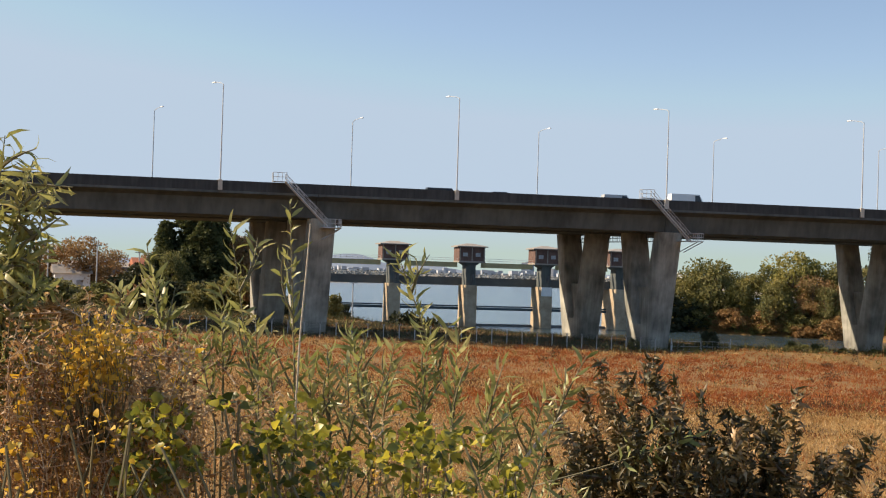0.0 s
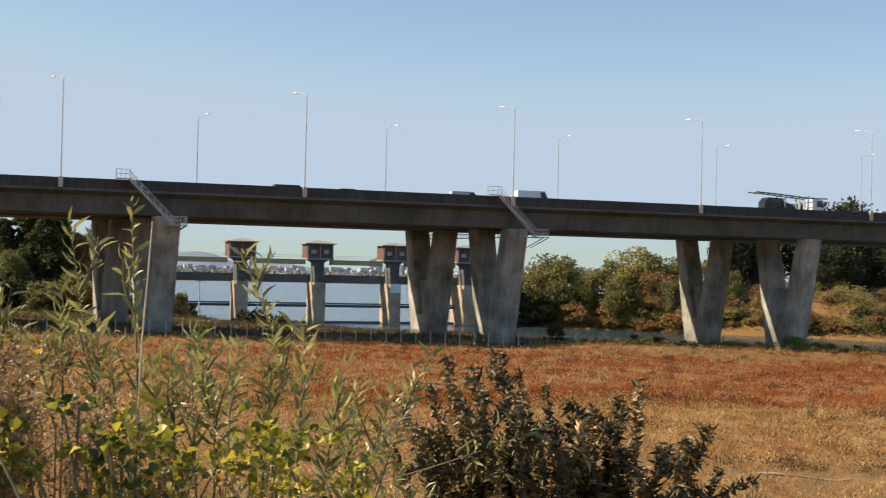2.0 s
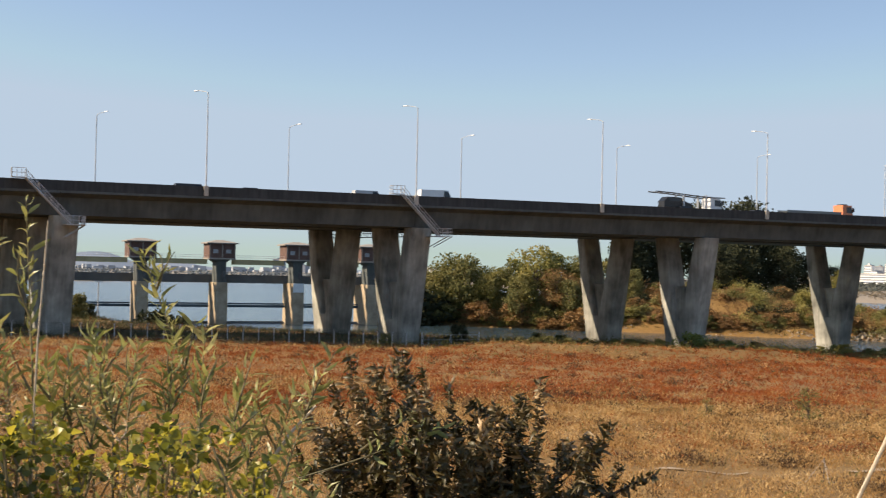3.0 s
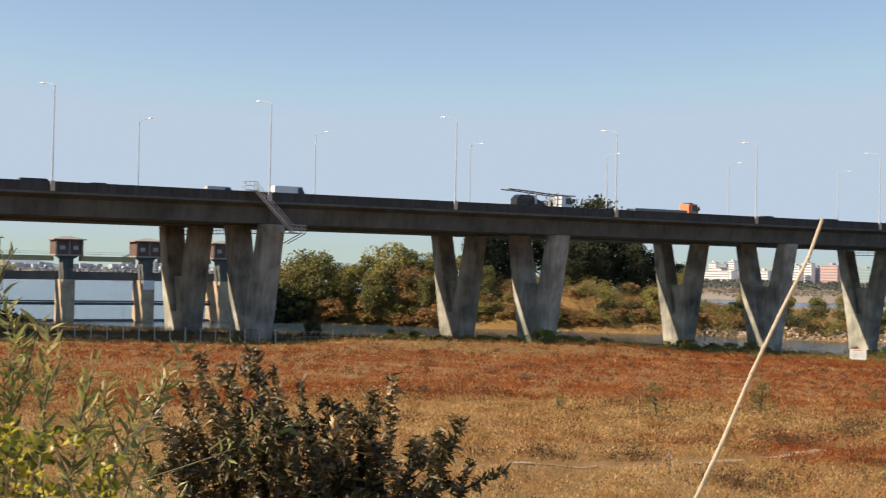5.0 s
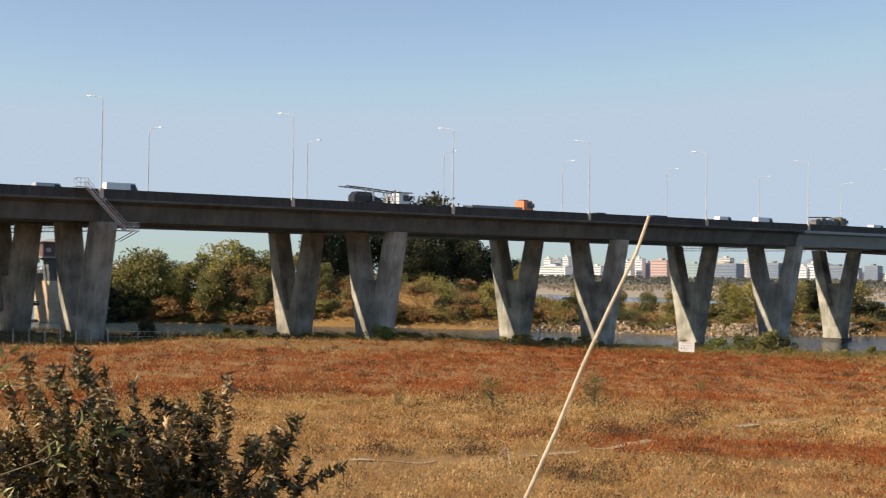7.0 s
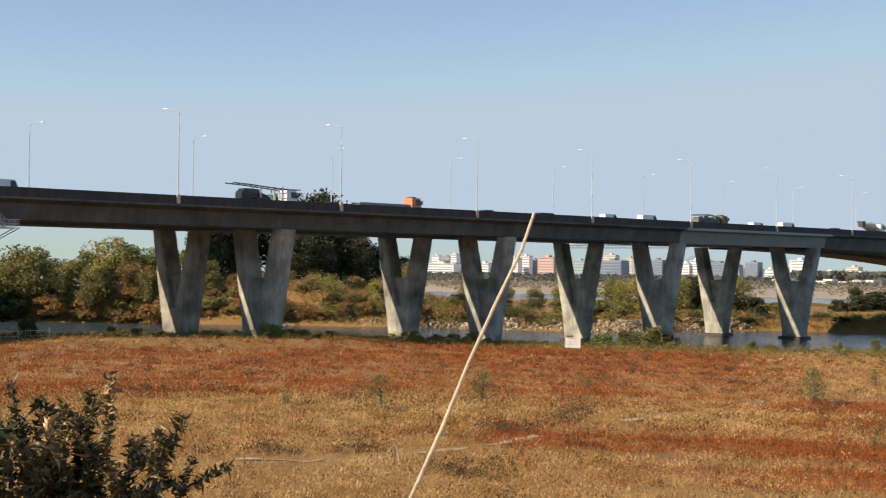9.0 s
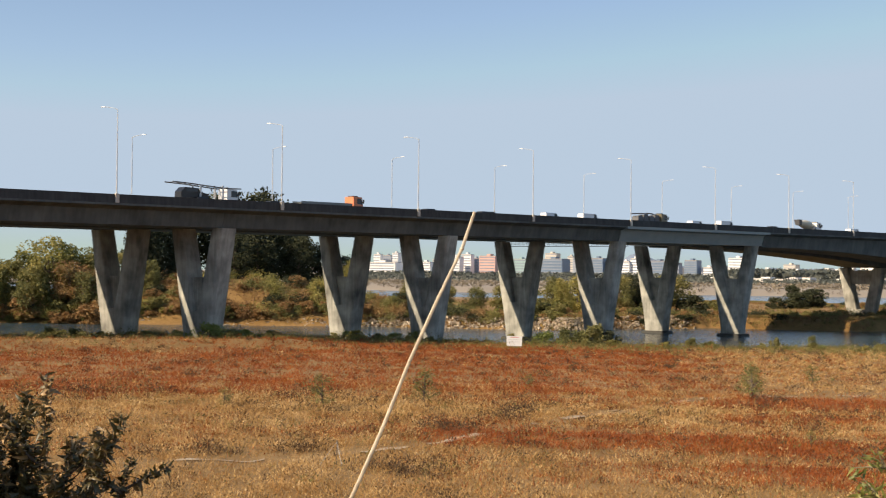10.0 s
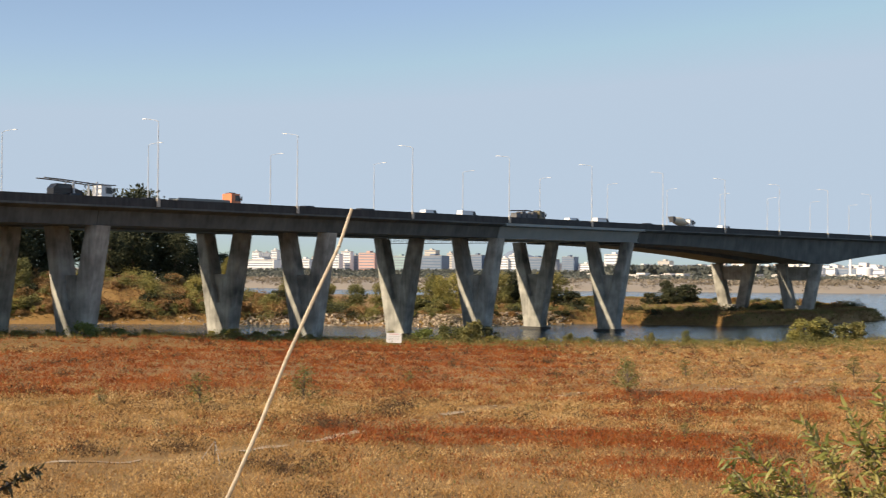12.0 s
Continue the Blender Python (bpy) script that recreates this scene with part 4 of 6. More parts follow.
def access_stair(x):
    e = thing("access_stair", "galvanised steel stair hung on the bridge side", "stair", (x, 174.3, 17.8), 0, "stairs on the bridge")
    top, bot = Vector((-6.4, 0, 5.75)), Vector((-0.8, 0, 0.1))
    for y in (-0.55, 0.35):
        Form().tube([top + Vector((0, y, 0)), bot + Vector((0, y, 0))], 0.11, 6).make("stringer", M_GALV, e)
    for i in range(26):
        p = top.lerp(bot, i / 25)
        Form().box(p.x - 0.14, p.x + 0.14, -0.55, 0.35, p.z - 0.02, p.z + 0.02).make("tread", M_GALV, e)
    for y in (-0.6, 0.4):
        f = Form()
        for i in range(8):
            p = top.lerp(bot, i / 7) + Vector((0, y, 0))
            f.tube([p, p + Vector((0, 0, 1.0))], 0.03, 5)
        for k in (0.5, 1.0):
            f.tube([top + Vector((0, y, k)), bot + Vector((0, y, k))], 0.035, 5)
        f.make("handrail", M_GALV, e)
    Form().box(-8.1, -6.2, -0.7, 0.62, 5.7, 5.78).make("upper_landing", M_GALV, e)
    f = Form()
    rail_run(f, [(-8.05, 0.5, 5.75), (-8.05, -0.65, 5.75), (-6.3, -0.65, 5.75)], 1.15, 0.6, 0.04)
    f.make("landing_rail", M_GALV, e)
    Form().box(-1.4, 1.0, -0.8, 3.0, 0.0, 0.08).make("lower_landing", M_GALV, e)
    f = Form()
    rail_run(f, [(-1.3, -0.75, 0.05), (0.95, -0.75, 0.05), (0.95, 2.5, 0.05)], 1.1, 0.7, 0.04)
    f.make("landing_rail", M_GALV, e)
    for y in (-0.6, 1.2):
        Form().tube([(0.95, y, 0.0), (-1.2, y + 1.5, -1.5)], 0.07, 5).make("brace", M_GALV, e)
    return e


stair = access_stair(75.0)
copy_thing(stair, pose(24.6, 174.3, 17.8))


def walkway(x, dx, z=17.85):
    e = thing("inspection_walkway", "narrow steel inspection walkway round the pier heads", "walkway", (x, 192, z), 0, "walkways at the pier heads")
    a = Vector((dx - SKEW * 15.5, -14.5, 0)), Vector((dx + SKEW * 17.5, 17.5, 0))
    f = Form()
    w = Vector((0.45, 0, 0))
    f.loft([[a[0] - w, a[0] + w, a[0] + w + Vector((0, 0, 0.1)), a[0] - w + Vector((0, 0, 0.1))], [a[1] - w, a[1] + w, a[1] + w + Vector((0, 0, 0.1)), a[1] - w + Vector((0, 0, 0.1))]])
    f.make("grating", M_DARKMETAL, e)
    for s in (-0.42, 0.42):
        f = Form()
        rail_run(f, [a[0] + Vector((s, 0, 0.1)), a[1] + Vector((s, 0, 0.1))], 1.05, 1.1, 0.035)
        f.make("railing", M_DARKMETAL, e)
    return e


wk = walkway(PIER0 + SPAN, 2.3)
copy_thing(wk, pose(PIER0, 192, 17.85))
copy_thing(wk, pose(PIER0 + 4 * SPAN, 192, 18.0))


# ---- barrage with gate towers ----
M_BRICK_BROWN = material("brown_red_cladding", [(0.075, 0.042, 0.032), (0.115, 0.062, 0.048), (0.16, 0.09, 0.07)], 0.8, 0.8, 5.0, 0.1)
M_ROOFGREY = material("weathered_roof", [(0.22, 0.19, 0.16), (0.34, 0.30, 0.26)], 0.8, 0.7, 5.0)
M_WINDOW = material("dull_window_glass", [(0.25, 0.26, 0.27), (0.42, 0.43, 0.44)], 0.25, 2.0, 8.0)
M_TAN = material("tan_stained_concrete", [(0.27, 0.20, 0.13), (0.40, 0.31, 0.21), (0.48, 0.39, 0.28)], 0.9, 0.5, 3.0, 0.2)
M_YELLOW = material("faded_yellow_steel", [(0.34, 0.28, 0.14), (0.46, 0.39, 0.21)], 0.6, 0.6, 5.0)
M_DECKGREY = material("dark_grey_concrete", [(0.11, 0.11, 0.105), (0.18, 0.175, 0.165)], 0.9, 0.3, 3.0)
M_BLUE = material("dark_blue_painted_steel", [(0.03, 0.055, 0.075), (0.05, 0.085, 0.11)], 0.6, 0.5, 5.0)
M_WHITE = material("white_paint", [(0.68, 0.68, 0.66), (0.8, 0.8, 0.79)], 0.6, 1.5, 9.0)
GATE_Y = 350.0


def gate_tower(x, white):
    e = thing("gate_tower", "barrage gate tower with a brown gatehouse on a tan pier" if not white else "barrage gate tower with a white panel on its pier", "tower", (x, GATE_Y, WATER), 0, "towers of the barrage")
    Form().loft([rounded(0, 0, z, 1.7, 3.2, 0.5) for z in (-2.5, 11.0)]).make("pier", M_TAN, e, "tan stained concrete pier", True)
    c = Form().loft([rounded(0, 0, 11.0, 1.35, 2.4, 0.3), rounded(0, 0, 16.2, 1.35, 2.4, 0.3), rounded(0, 0, 17.1, 2.6, 3.0, 0.3)]).make("column", M_CONC, e, "grey concrete column", True)
    f = Form()
    for s in (-1, 1):
        f.tube([(s * 0.1 + 0.55, -2.42, 12.3), (s * 0.1 + 0.55, -2.42, 14.0)], 0.3, 8)
    f.make("niche", M_DARKMETAL, c)
    h = Form().box(-3.5, 3.5, -3.2, 3.2, 17.1, 21.1).make("gatehouse", M_BRICK_BROWN, e, "brown-red clad gatehouse")
    Form().box(-3.62, 3.62, -3.32, 3.32, 17.0, 17.4).make("sill_band", M_ROOFGREY, h)
    for px_ in (-3.4, -0.12, 3.2):
        Form().box(px_, px_ + 0.24, -3.28, -3.1, 17.4, 21.0).make("pilaster", M_ROOFGREY, h)
    for px_ in (-1.85, 1.6):
        Form().box(px_ - 0.65, px_ + 0.65, -3.26, -3.15, 18.6, 19.6).make("window", M_WINDOW, h)
    Form().loft([rounded(0, 0, 21.1, 4.2, 3.9, 0.1), rounded(0, 0, 21.35, 4.2, 3.9, 0.1), rounded(0, 0, 22.1, 0.9, 0.7, 0.1)]).make("roof", M_ROOFGREY, e, "shallow hipped roof")
    if white:
        Form().box(-1.5, 1.5, -3.3, -3.18, 8.6, 11.0).make("panel", M_WHITE, e, "white painted panel")
    return e


TOWERS = [44.5 - 20.7, 44.7, 65.6, 86.3, 107.2, 128.4]
for i, x in enumerate(TOWERS):
    gate_tower(x, i == 4)
for i, (a, b) in enumerate(zip(TOWERS[:-1], TOWERS[1:])):
    e = thing("gate_gantry", "faded yellow steel gantry between the gate towers", "gantry", ((a + b) / 2, GATE_Y, 13.6), 0, "gantries of the barrage")
    L = (b - a) / 2 - 3.6
    for y in (-1.4, 1.4):
        f = Form().box(-L, L, y - 0.15, y + 0.15, 0.0, 1.1)
        f.box(-L, L, y - 0.3, y + 0.3, 1.1, 1.22).box(-L, L, y - 0.3, y + 0.3, -0.1, 0.02)
        f.make("beam", M_YELLOW, e)
    f = Form()
    rail_run(f, [(-L, -1.6, 1.2), (L, -1.6, 1.2)], 1.1, 1.6, 0.04)
    f.make("railing", M_LAMPGREY, e)
    w = thing("weir_gate", "dark blue weir gate raised over the water", "weir", ((a + b) / 2, GATE_Y + 4, WATER), 0, "gates of the barrage")
    Form().loft([[(x, y, z) for y, z in ((-1.2, -1.5), (1.6, -1.5), (0.8, 0.5), (0.2, 0.6), (-0.8, 0.3))] for x in (-L - 1.7, L + 1.7)]).make("sill", M_DECKGREY, w, "low wet concrete sill")
    Form().box(-L - 1.7, L + 1.7, -0.9, -0.3, 4.3, 5.0).make("leaf", M_BLUE, w)
    Form().tube([(-L - 1.7, -0.6, 5.3), (L + 1.7, -0.6, 5.3)], 0.2, 8).make("pipe", M_BLUE, w)
e = thing("barrage_road", "dark concrete road deck along the barrage", "road deck", (80, GATE_Y + 6.5, 8.6))
Form().box(-120, 54, -3.5, 3.5, 0.0, 1.5).make("deck", M_DECKGREY, e)
Form().box(-120, 54, -3.55, -3.3, 1.5, 2.2).make("kerb_wall", M_DECKGREY, e)
for x in (-14.4 + 0, -35.2, 6.4, 27.2, 48.0):
    Form().box(x - 0.7, x + 0.7, -2.5, 2.5, -12, 0).make("support", M_TAN, e)
f = Form()
rail_run(f, [(-120, -3.4, 2.2), (54, -3.4, 2.2)], 0.8, 3.0, 0.04)
f.make("railing", M_LAMPGREY, e)
e = thing("tan_abutment", "tan concrete abutment at the end of the barrage", "abutment", (133, GATE_Y + 2, WATER - 1))
Form().loft([rounded(0, 0, 0, 3.2, 5, 0.4), rounded(0, 0, 10.6, 2.6, 4.4, 0.4)]).make("block", M_TAN, e, "", True)
e = thing("lamp_post", "thin grey lamp post by the river", "lamp post", (38.6, 245, landz(38.6, 245)))
Form().tube([(0, 0, -0.4), (0, 0, 6.6)], [0.14, 0.1], 6).make("pole", M_LAMPGREY, e)
Form().box(-0.9, 0.9, -0.15, 0.15, 6.5, 6.65).make("crossarm", M_LAMPGREY, e)


# ---- fence, gate and sign ----
M_FENCEPOST = material("pale_fence_concrete", [(0.35, 0.35, 0.34), (0.5, 0.5, 0.48)], 0.85, 2.0, 10.0)
fence = thing("wire_fence", "wire mesh fence with pale posts beside the field", "fence", (32, 172, 0))
M_WIRE = material("dark_fence_wire", [(0.05, 0.055, 0.05), (0.1, 0.1, 0.09)], 0.7, 2.0, 10.0)
fx = np.arange(-16, 68.1, 2.05)
post = None
for i, x in enumerate(fx):
    y = 172 - 0.03 * (x - 10)
    z = landz(x, y)
    if post is None:
        f = Form().tube([(0, 0, -0.4), (0, 0, 1.75)], 0.07, 6)
        f.tube([(0, 0, 1.7), (-0.2, -0.22, 2.0)], 0.045, 5).tube([(0, 0, 1.7), (0.2, 0.22, 2.0)], 0.045, 5)
        post = f.make("post", M_FENCEPOST, fence)
        ob = post
    else:
        ob = new("post", post.data)
        ob.parent = fence
    ob.location = (x - 32, y - 172, z)
for k in range(9):
    h = 0.15 + 0.2 * k
    Form().tube([(x - 32, -0.03 * (x - 10), landz(x, 172 - 0.03 * (x - 10)) + h) for x in fx], 0.012, 4).make("wire", M_WIRE, fence)
for k, h in enumerate((1.85, 1.98)):
    Form().tube([(x - 32, -0.03 * (x - 10) - 0.12 - 0.08 * k, landz(x, 172 - 0.03 * (x - 10)) + h) for x in fx], 0.014, 4).make("barbed_wire", M_WIRE, fence)
V = []
for x in np.arange(-16, 68, 0.22):
    y = 172 - 0.03 * (x - 10)
    z = landz(x, y)
    V += [(x - 32, y - 172, z + 0.1), (x - 32 + 0.012, y - 172, z + 0.1), (x - 32 + 0.012, y - 172, z + 1.75), (x - 32, y - 172, z + 1.75)]
quads("mesh", V, np.arange(len(V)).reshape(-1, 4), M_WIRE, fence)
gate = thing("steel_gate", "pale tubular steel gate beside the pier", "gate", (76.5, 174.5, landz(76.5, 174.5)))
for x0 in (-4.2, 0.1):
    f = Form()
    for z in (0.2, 0.9, 1.6):
        f.tube([(x0, 0, z), (x0 + 4.1, 0, z)], 0.018, 5)
    for k in range(6):
        f.tube([(x0 + 0.82 * k, 0, 0.2), (x0 + 0.82 * k, 0, 1.6)], 0.012 if 0 < k < 5 else 0.025, 5)
    f.make("leaf", M_LAMPGREY, gate)
for x0 in (-4.4, 4.4):
    Form().tube([(x0, 0, -0.4), (x0, 0, 2.0)], 0.07, 6).make("post", M_LAMPGREY, gate)

sx, sy = 160.6, 151.6
sign = thing("notice_board", "white notice board on two posts in the weeds", "sign", (sx, sy, landz(sx, sy)), -44)
Form().box(-1.25, 1.25, -0.06, 0.0, 0.55, 2.2).make("board", M_WHITE, sign)
f = Form()
for z, w in ((1.95, 0.7),):
    f.box(-w, w, -0.066, -0.06, z, z + 0.1)
f.make("title_bar", material("faded_red_print", [(0.5, 0.12, 0.1), (0.6, 0.2, 0.18)], 0.7), sign)
f = Form()
for k, w in enumerate((1.0, 0.9, 0.96)):
    f.box(-w, w, -0.066, -0.06, 1.05 + 0.26 * k, 1.1 + 0.26 * k)
f.make("text_bars", material("faded_print", [(0.4, 0.4, 0.4), (0.5, 0.5, 0.5)], 0.7), sign)
for x in (-1.0, 1.0):
    Form().tube([(x, 0.03, -0.4), (x, 0.03, 2.2)], 0.05, 6).make("post", M_LAMPGREY, sign)
# bare stake in the field
e = thing("survey_stake", "thin wooden stake with guy cords in the grass", "stake", (42.2, 51.8, landz(42.2, 51.8)))
Form().tube([(0, 0, -0.2), (0.05, 0, 1.3)], 0.03, 6).make("stake", M_BARK, e)
for a in (0.3, 2.2, 4.4):
    Form().tube([(0, 0, 1.2), (0.9 * math.cos(a), 0.9 * math.sin(a), -0.05)], 0.012, 4).make("cord", M_FENCEPOST, e)


# ---- traffic ----
M_RUBBER = material("tyre_rubber", [(0.02, 0.02, 0.02), (0.035, 0.035, 0.035)], 0.9)
M_CARGLASS = material("dark_car_glass", [(0.02, 0.025, 0.03), (0.03, 0.035, 0.04)], 0.08)


def paint(name, c, rough=0.35):
    return material(name, [tuple(0.85 * v for v in c), c], rough, 1.0, 6.0)


def wheels(e, xs, half, r=0.34):
    for x in xs:
        for s in (-1, 1):
            w = Form().tube([(x, s * half - 0.11, r), (x, s * half + 0.11, r)], r, 14).make("wheel", M_RUBBER, e)
            Form().tube([(x, s * half - 0.12, r), (x, s * half + 0.12, r)], r * 0.55, 10).make("rim", M_GALV, w)


def car(at, colour, label, length=4.6, height=1.48, van=False):
    e = thing("van" if van else "car", label, "van" if van else "car", at, 0, "traffic on the bridge")
    L, W = length / 2, 0.9
    side = [(-L, 0.35), (L, 0.35), (L, 0.75), (L - 1.1, 0.95), (-L + 0.1, 1.0), (-L, 0.7)] if not van else [(-L, 0.35), (L, 0.35), (L, 1.0), (L - 0.5, 1.15), (-L, 1.2)]
    Form().loft([[(x, y, z) for x, z in side] for y in (-W, W)]).make("body", colour, e)
    top = [(-L + 0.35, 0.98), (L - 1.2, 0.95), (L - 1.95, height), (-L + 1.0, height)] if not van else [(-L + 0.02, 1.18), (L - 0.55, 1.13), (L - 1.2, height), (-L + 0.12, height)]
    Form().loft([[(x, y * (0.97 if i < 2 else 0.8), z) for i, (x, z) in enumerate(top)] for y in (-W, W)]).make("cabin", colour, e)
    gl = [(top[0][0] + 0.3, 1.03), (top[1][0] - 0.15, 1.0), (top[2][0] - 0.05, height - 0.1), (top[3][0] + 0.1, height - 0.1)] if not van else [(L - 1.9, 1.2), (L - 0.75, 1.18), (L - 1.25, height - 0.15), (L - 1.9, height - 0.15)]
    Form().loft([[(x, y * (0.985 if i < 2 else 0.86), z) for i, (x, z) in enumerate(gl)] for y in (-W - 0.015, W + 0.015)]).make("windows", M_CARGLASS, e)
    wheels(e, (-L + 0.85, L - 0.85), W - 0.08)
    return e


def lorry(at, cab, bed, label, length=11.0, load="flat"):
    e = thing("lorry", label, "lorry", at, 0, "traffic on the bridge")
    L = length / 2
    Form().box(-L, L - 0.2, -0.5, 0.5, 0.75, 1.0).make("chassis", M_DARKMETAL, e)
    c = Form().loft([[(x, y, z) for x, z in ((L - 2.1, 0.6), (L, 0.6), (L, 1.7), (L - 0.25, 3.0), (L - 2.1, 3.05))] for y in (-1.2, 1.2)]).make("cab", cab, e)
    Form().loft([[(x, y, z) for x, z in ((L - 1.3, 1.8), (L - 0.06, 1.75), (L - 0.32, 2.75), (L - 1.3, 2.75))] for y in (-1.22, 1.22)]).make("windows", M_CARGLASS, c)
    Form().box(L - 1.9, L - 0.6, -0.5, 0.6, 3.05, 3.25).make("roof_deflector", M_DARKMETAL, c)
    for s in (-1, 1):
        Form().box(L - 0.1, L + 0.1, s * 1.35 - 0.12, s * 1.35 + 0.12, 1.9, 2.6).make("mirror", M_DARKMETAL, c)
    if load == "flat":
        Form().box(-L, L - 2.4, -1.22, 1.22, 1.0, 1.55).make("bed", bed, e)
        Form().box(-L, L - 2.4, -1.25, -1.2, 1.5, 1.85).make("drop_side", bed, e)
        Form().box(-L, L - 2.4, 1.2, 1.25, 1.5, 1.85).make("drop_side", bed, e)
    elif load == "mixer":
        Form().loft([[(x, r * math.cos(u), 2.35 + 0.09 * (-x) + r * math.sin(u)) for u in [2 * math.pi * k / 14 for k in range(14)]] for x, r in ((L - 2.6, 0.7), (L - 4.2, 1.15), (L - 6.0, 1.1), (-L + 0.6, 0.55))]).make("drum", bed, e, "pale mixer drum", True)
        Form().loft([rounded(-L + 0.4, 0, 2.2, 0.5, 0.6, 0.1), rounded(-L + 0.1, 0, 3.6, 0.7, 0.8, 0.1)]).make("hopper", M_DARKMETAL, e)
    elif load == "carrier":
        Form().box(-L, L - 2.4, -1.2, 1.2, 0.8, 1.05).make("bed", bed, e)
        side = [(-L + 0.5, 1.4), (-L + 5.6, 1.4), (-L + 5.6, 2.0), (-L + 4.5, 2.3), (-L + 3.6, 2.95), (-L + 1.2, 3.0), (-L + 0.5, 2.3)]
        Form().loft([[(x, y, z) for x, z in side] for y in (-0.92, 0.92)]).make("carried_car", P_BLACK, e, "black car on the lower bed", True)
        Form().loft([[(x, y, z) for x, z in ((-L + 1.3, 2.35), (-L + 4.2, 2.3), (-L + 3.5, 2.85), (-L + 1.5, 2.88))] for y in (-0.94, 0.94)]).make("car_window", M_CARGLASS, e)
        for y in (-1.15, 1.15):
            Form().tube([(-L - 1.2, y, 3.75), (-L + 2.0, y, 3.6), (L - 2.6, y, 3.1), (L + 0.6, y, 3.15)], 0.1, 6).make("rack_rail", M_DARKMETAL, e)
            for x in (-L + 3.9, L - 2.9):
                Form().box(x - 0.14, x + 0.14, y - 0.1, y + 0.1, 1.0, 3.5).make("rack_post", M_GALV, e)
        for k in range(9):
            x = -L - 0.9 + k * 1.25
            Form().box(x - 0.1, x + 0.1, -1.15, 1.15, 3.68 - 0.055 * k, 3.74 - 0.055 * k).make("rack_slat", M_DARKMETAL, e)
    else:
        Form().box(-L, L - 2.4, -1.2, 1.2, 1.0, 1.4).make("bed", bed, e)
        for k in range(4):
            x = -L + 0.9 + k * (length - 4.2) / 3
            Form().loft([rounded(x, 0, 1.4, 0.9, 1.0, 0.2), rounded(x + 0.1, 0, 2.5 + 0.3 * (k % 2), 0.8, 0.85, 0.2)]).make("machine", M_DARKMETAL, e)
        Form().tube([(-L - 0.8, 0.2, 2.9), (0, 0, 3.15), (L - 2.6, -0.2, 2.8)], 0.13, 6).make("boom", M_DARKMETAL, e)
        Form().tube([(-L + 1.5, -0.3, 2.6), (L - 3.4, 0.4, 3.2)], 0.08, 6).make("strut", M_DARKMETAL, e)
    wheels(e, (-L + 0.9, -L + 2.2, L - 1.2), 1.08, 0.5)
    return e


P_WHITE, P_BLACK, P_SILVER = paint("white_car_paint", (0.75, 0.75, 0.74)), paint("black_car_paint", (0.02, 0.02, 0.022)), paint("silver_car_paint", (0.42, 0.43, 0.44))
P_ORANGE = paint("orange_cab_paint", (0.72, 0.23, 0.11))
P_GREYBED = paint("grey_steel_bed", (0.24, 0.25, 0.24), 0.6)
ROAD_Z = 22.2
lorry((145.0, 181.0, ROAD_Z + 0.1), P_ORANGE, P_GREYBED, "orange-cabbed flatbed lorry crossing the bridge", 13.5)
lorry((120.0, 181.0, ROAD_Z + 0.2), P_WHITE, P_GREYBED, "white-cabbed car transporter carrying a black car", 11.0, "carrier")
lorry((234.0, 181.0, ROAD_Z + 0.1), paint("khaki_cab_paint", (0.16, 0.14, 0.09)), P_GREYBED, "khaki lorry carrying dark machinery", 10.0, "machines")
lorry((298.0, 181.0, ROAD_Z + 0.2), P_WHITE, paint("cream_drum_paint", (0.5, 0.45, 0.34)), "white concrete mixer lorry on the bridge", 9.0, "mixer")
for x, y, c, lab, L, h, v in [
    (77.0, 182, P_WHITE, "white minibus crossing the bridge", 5.6, 2.6, True), (66.0, 181, P_SILVER, "silver people carrier crossing the bridge", 4.6, 2.0, True),
    (48.5, 179, P_BLACK, "black saloon car crossing the bridge", 4.8, 1.55, False), (40.5, 181, P_BLACK, "black off-road car crossing the bridge", 4.7, 1.85, True),
    (133.0, 180, P_BLACK, "black saloon car crossing the bridge", 4.8, 1.65, False), (119.0, 180, P_BLACK, "dark estate car crossing the bridge", 4.8, 1.75, False),
    (215.0, 182, P_WHITE, "white delivery van crossing the bridge", 5.4, 2.5, True), (202.0, 181, P_WHITE, "white small van crossing the bridge", 4.4, 2.2, True),
    (264.0, 182, P_WHITE, "white delivery van crossing the bridge", 5.6, 2.5, True), (251.0, 181, P_WHITE, "white people carrier crossing the bridge", 4.6, 2.1, True),
    (281.0, 180, P_BLACK, "black car crossing the bridge", 4.8, 1.75, False), (320.0, 181, P_WHITE, "white van crossing the bridge", 5.0, 2.2, True),
    (168.0, 180, P_BLACK, "black car crossing the bridge", 4.8, 1.7, False), (184.0, 181, P_BLACK, "dark off-road car crossing the bridge", 4.8, 1.8, True),
]:
    car((x, y, ROAD_Z), c, lab, L, h, v)


# ---- the far shore: city, woods and hills ----
def glassy(name, a, b):
    return material(name, [a, b], 0.45, 0.02, 0.2)


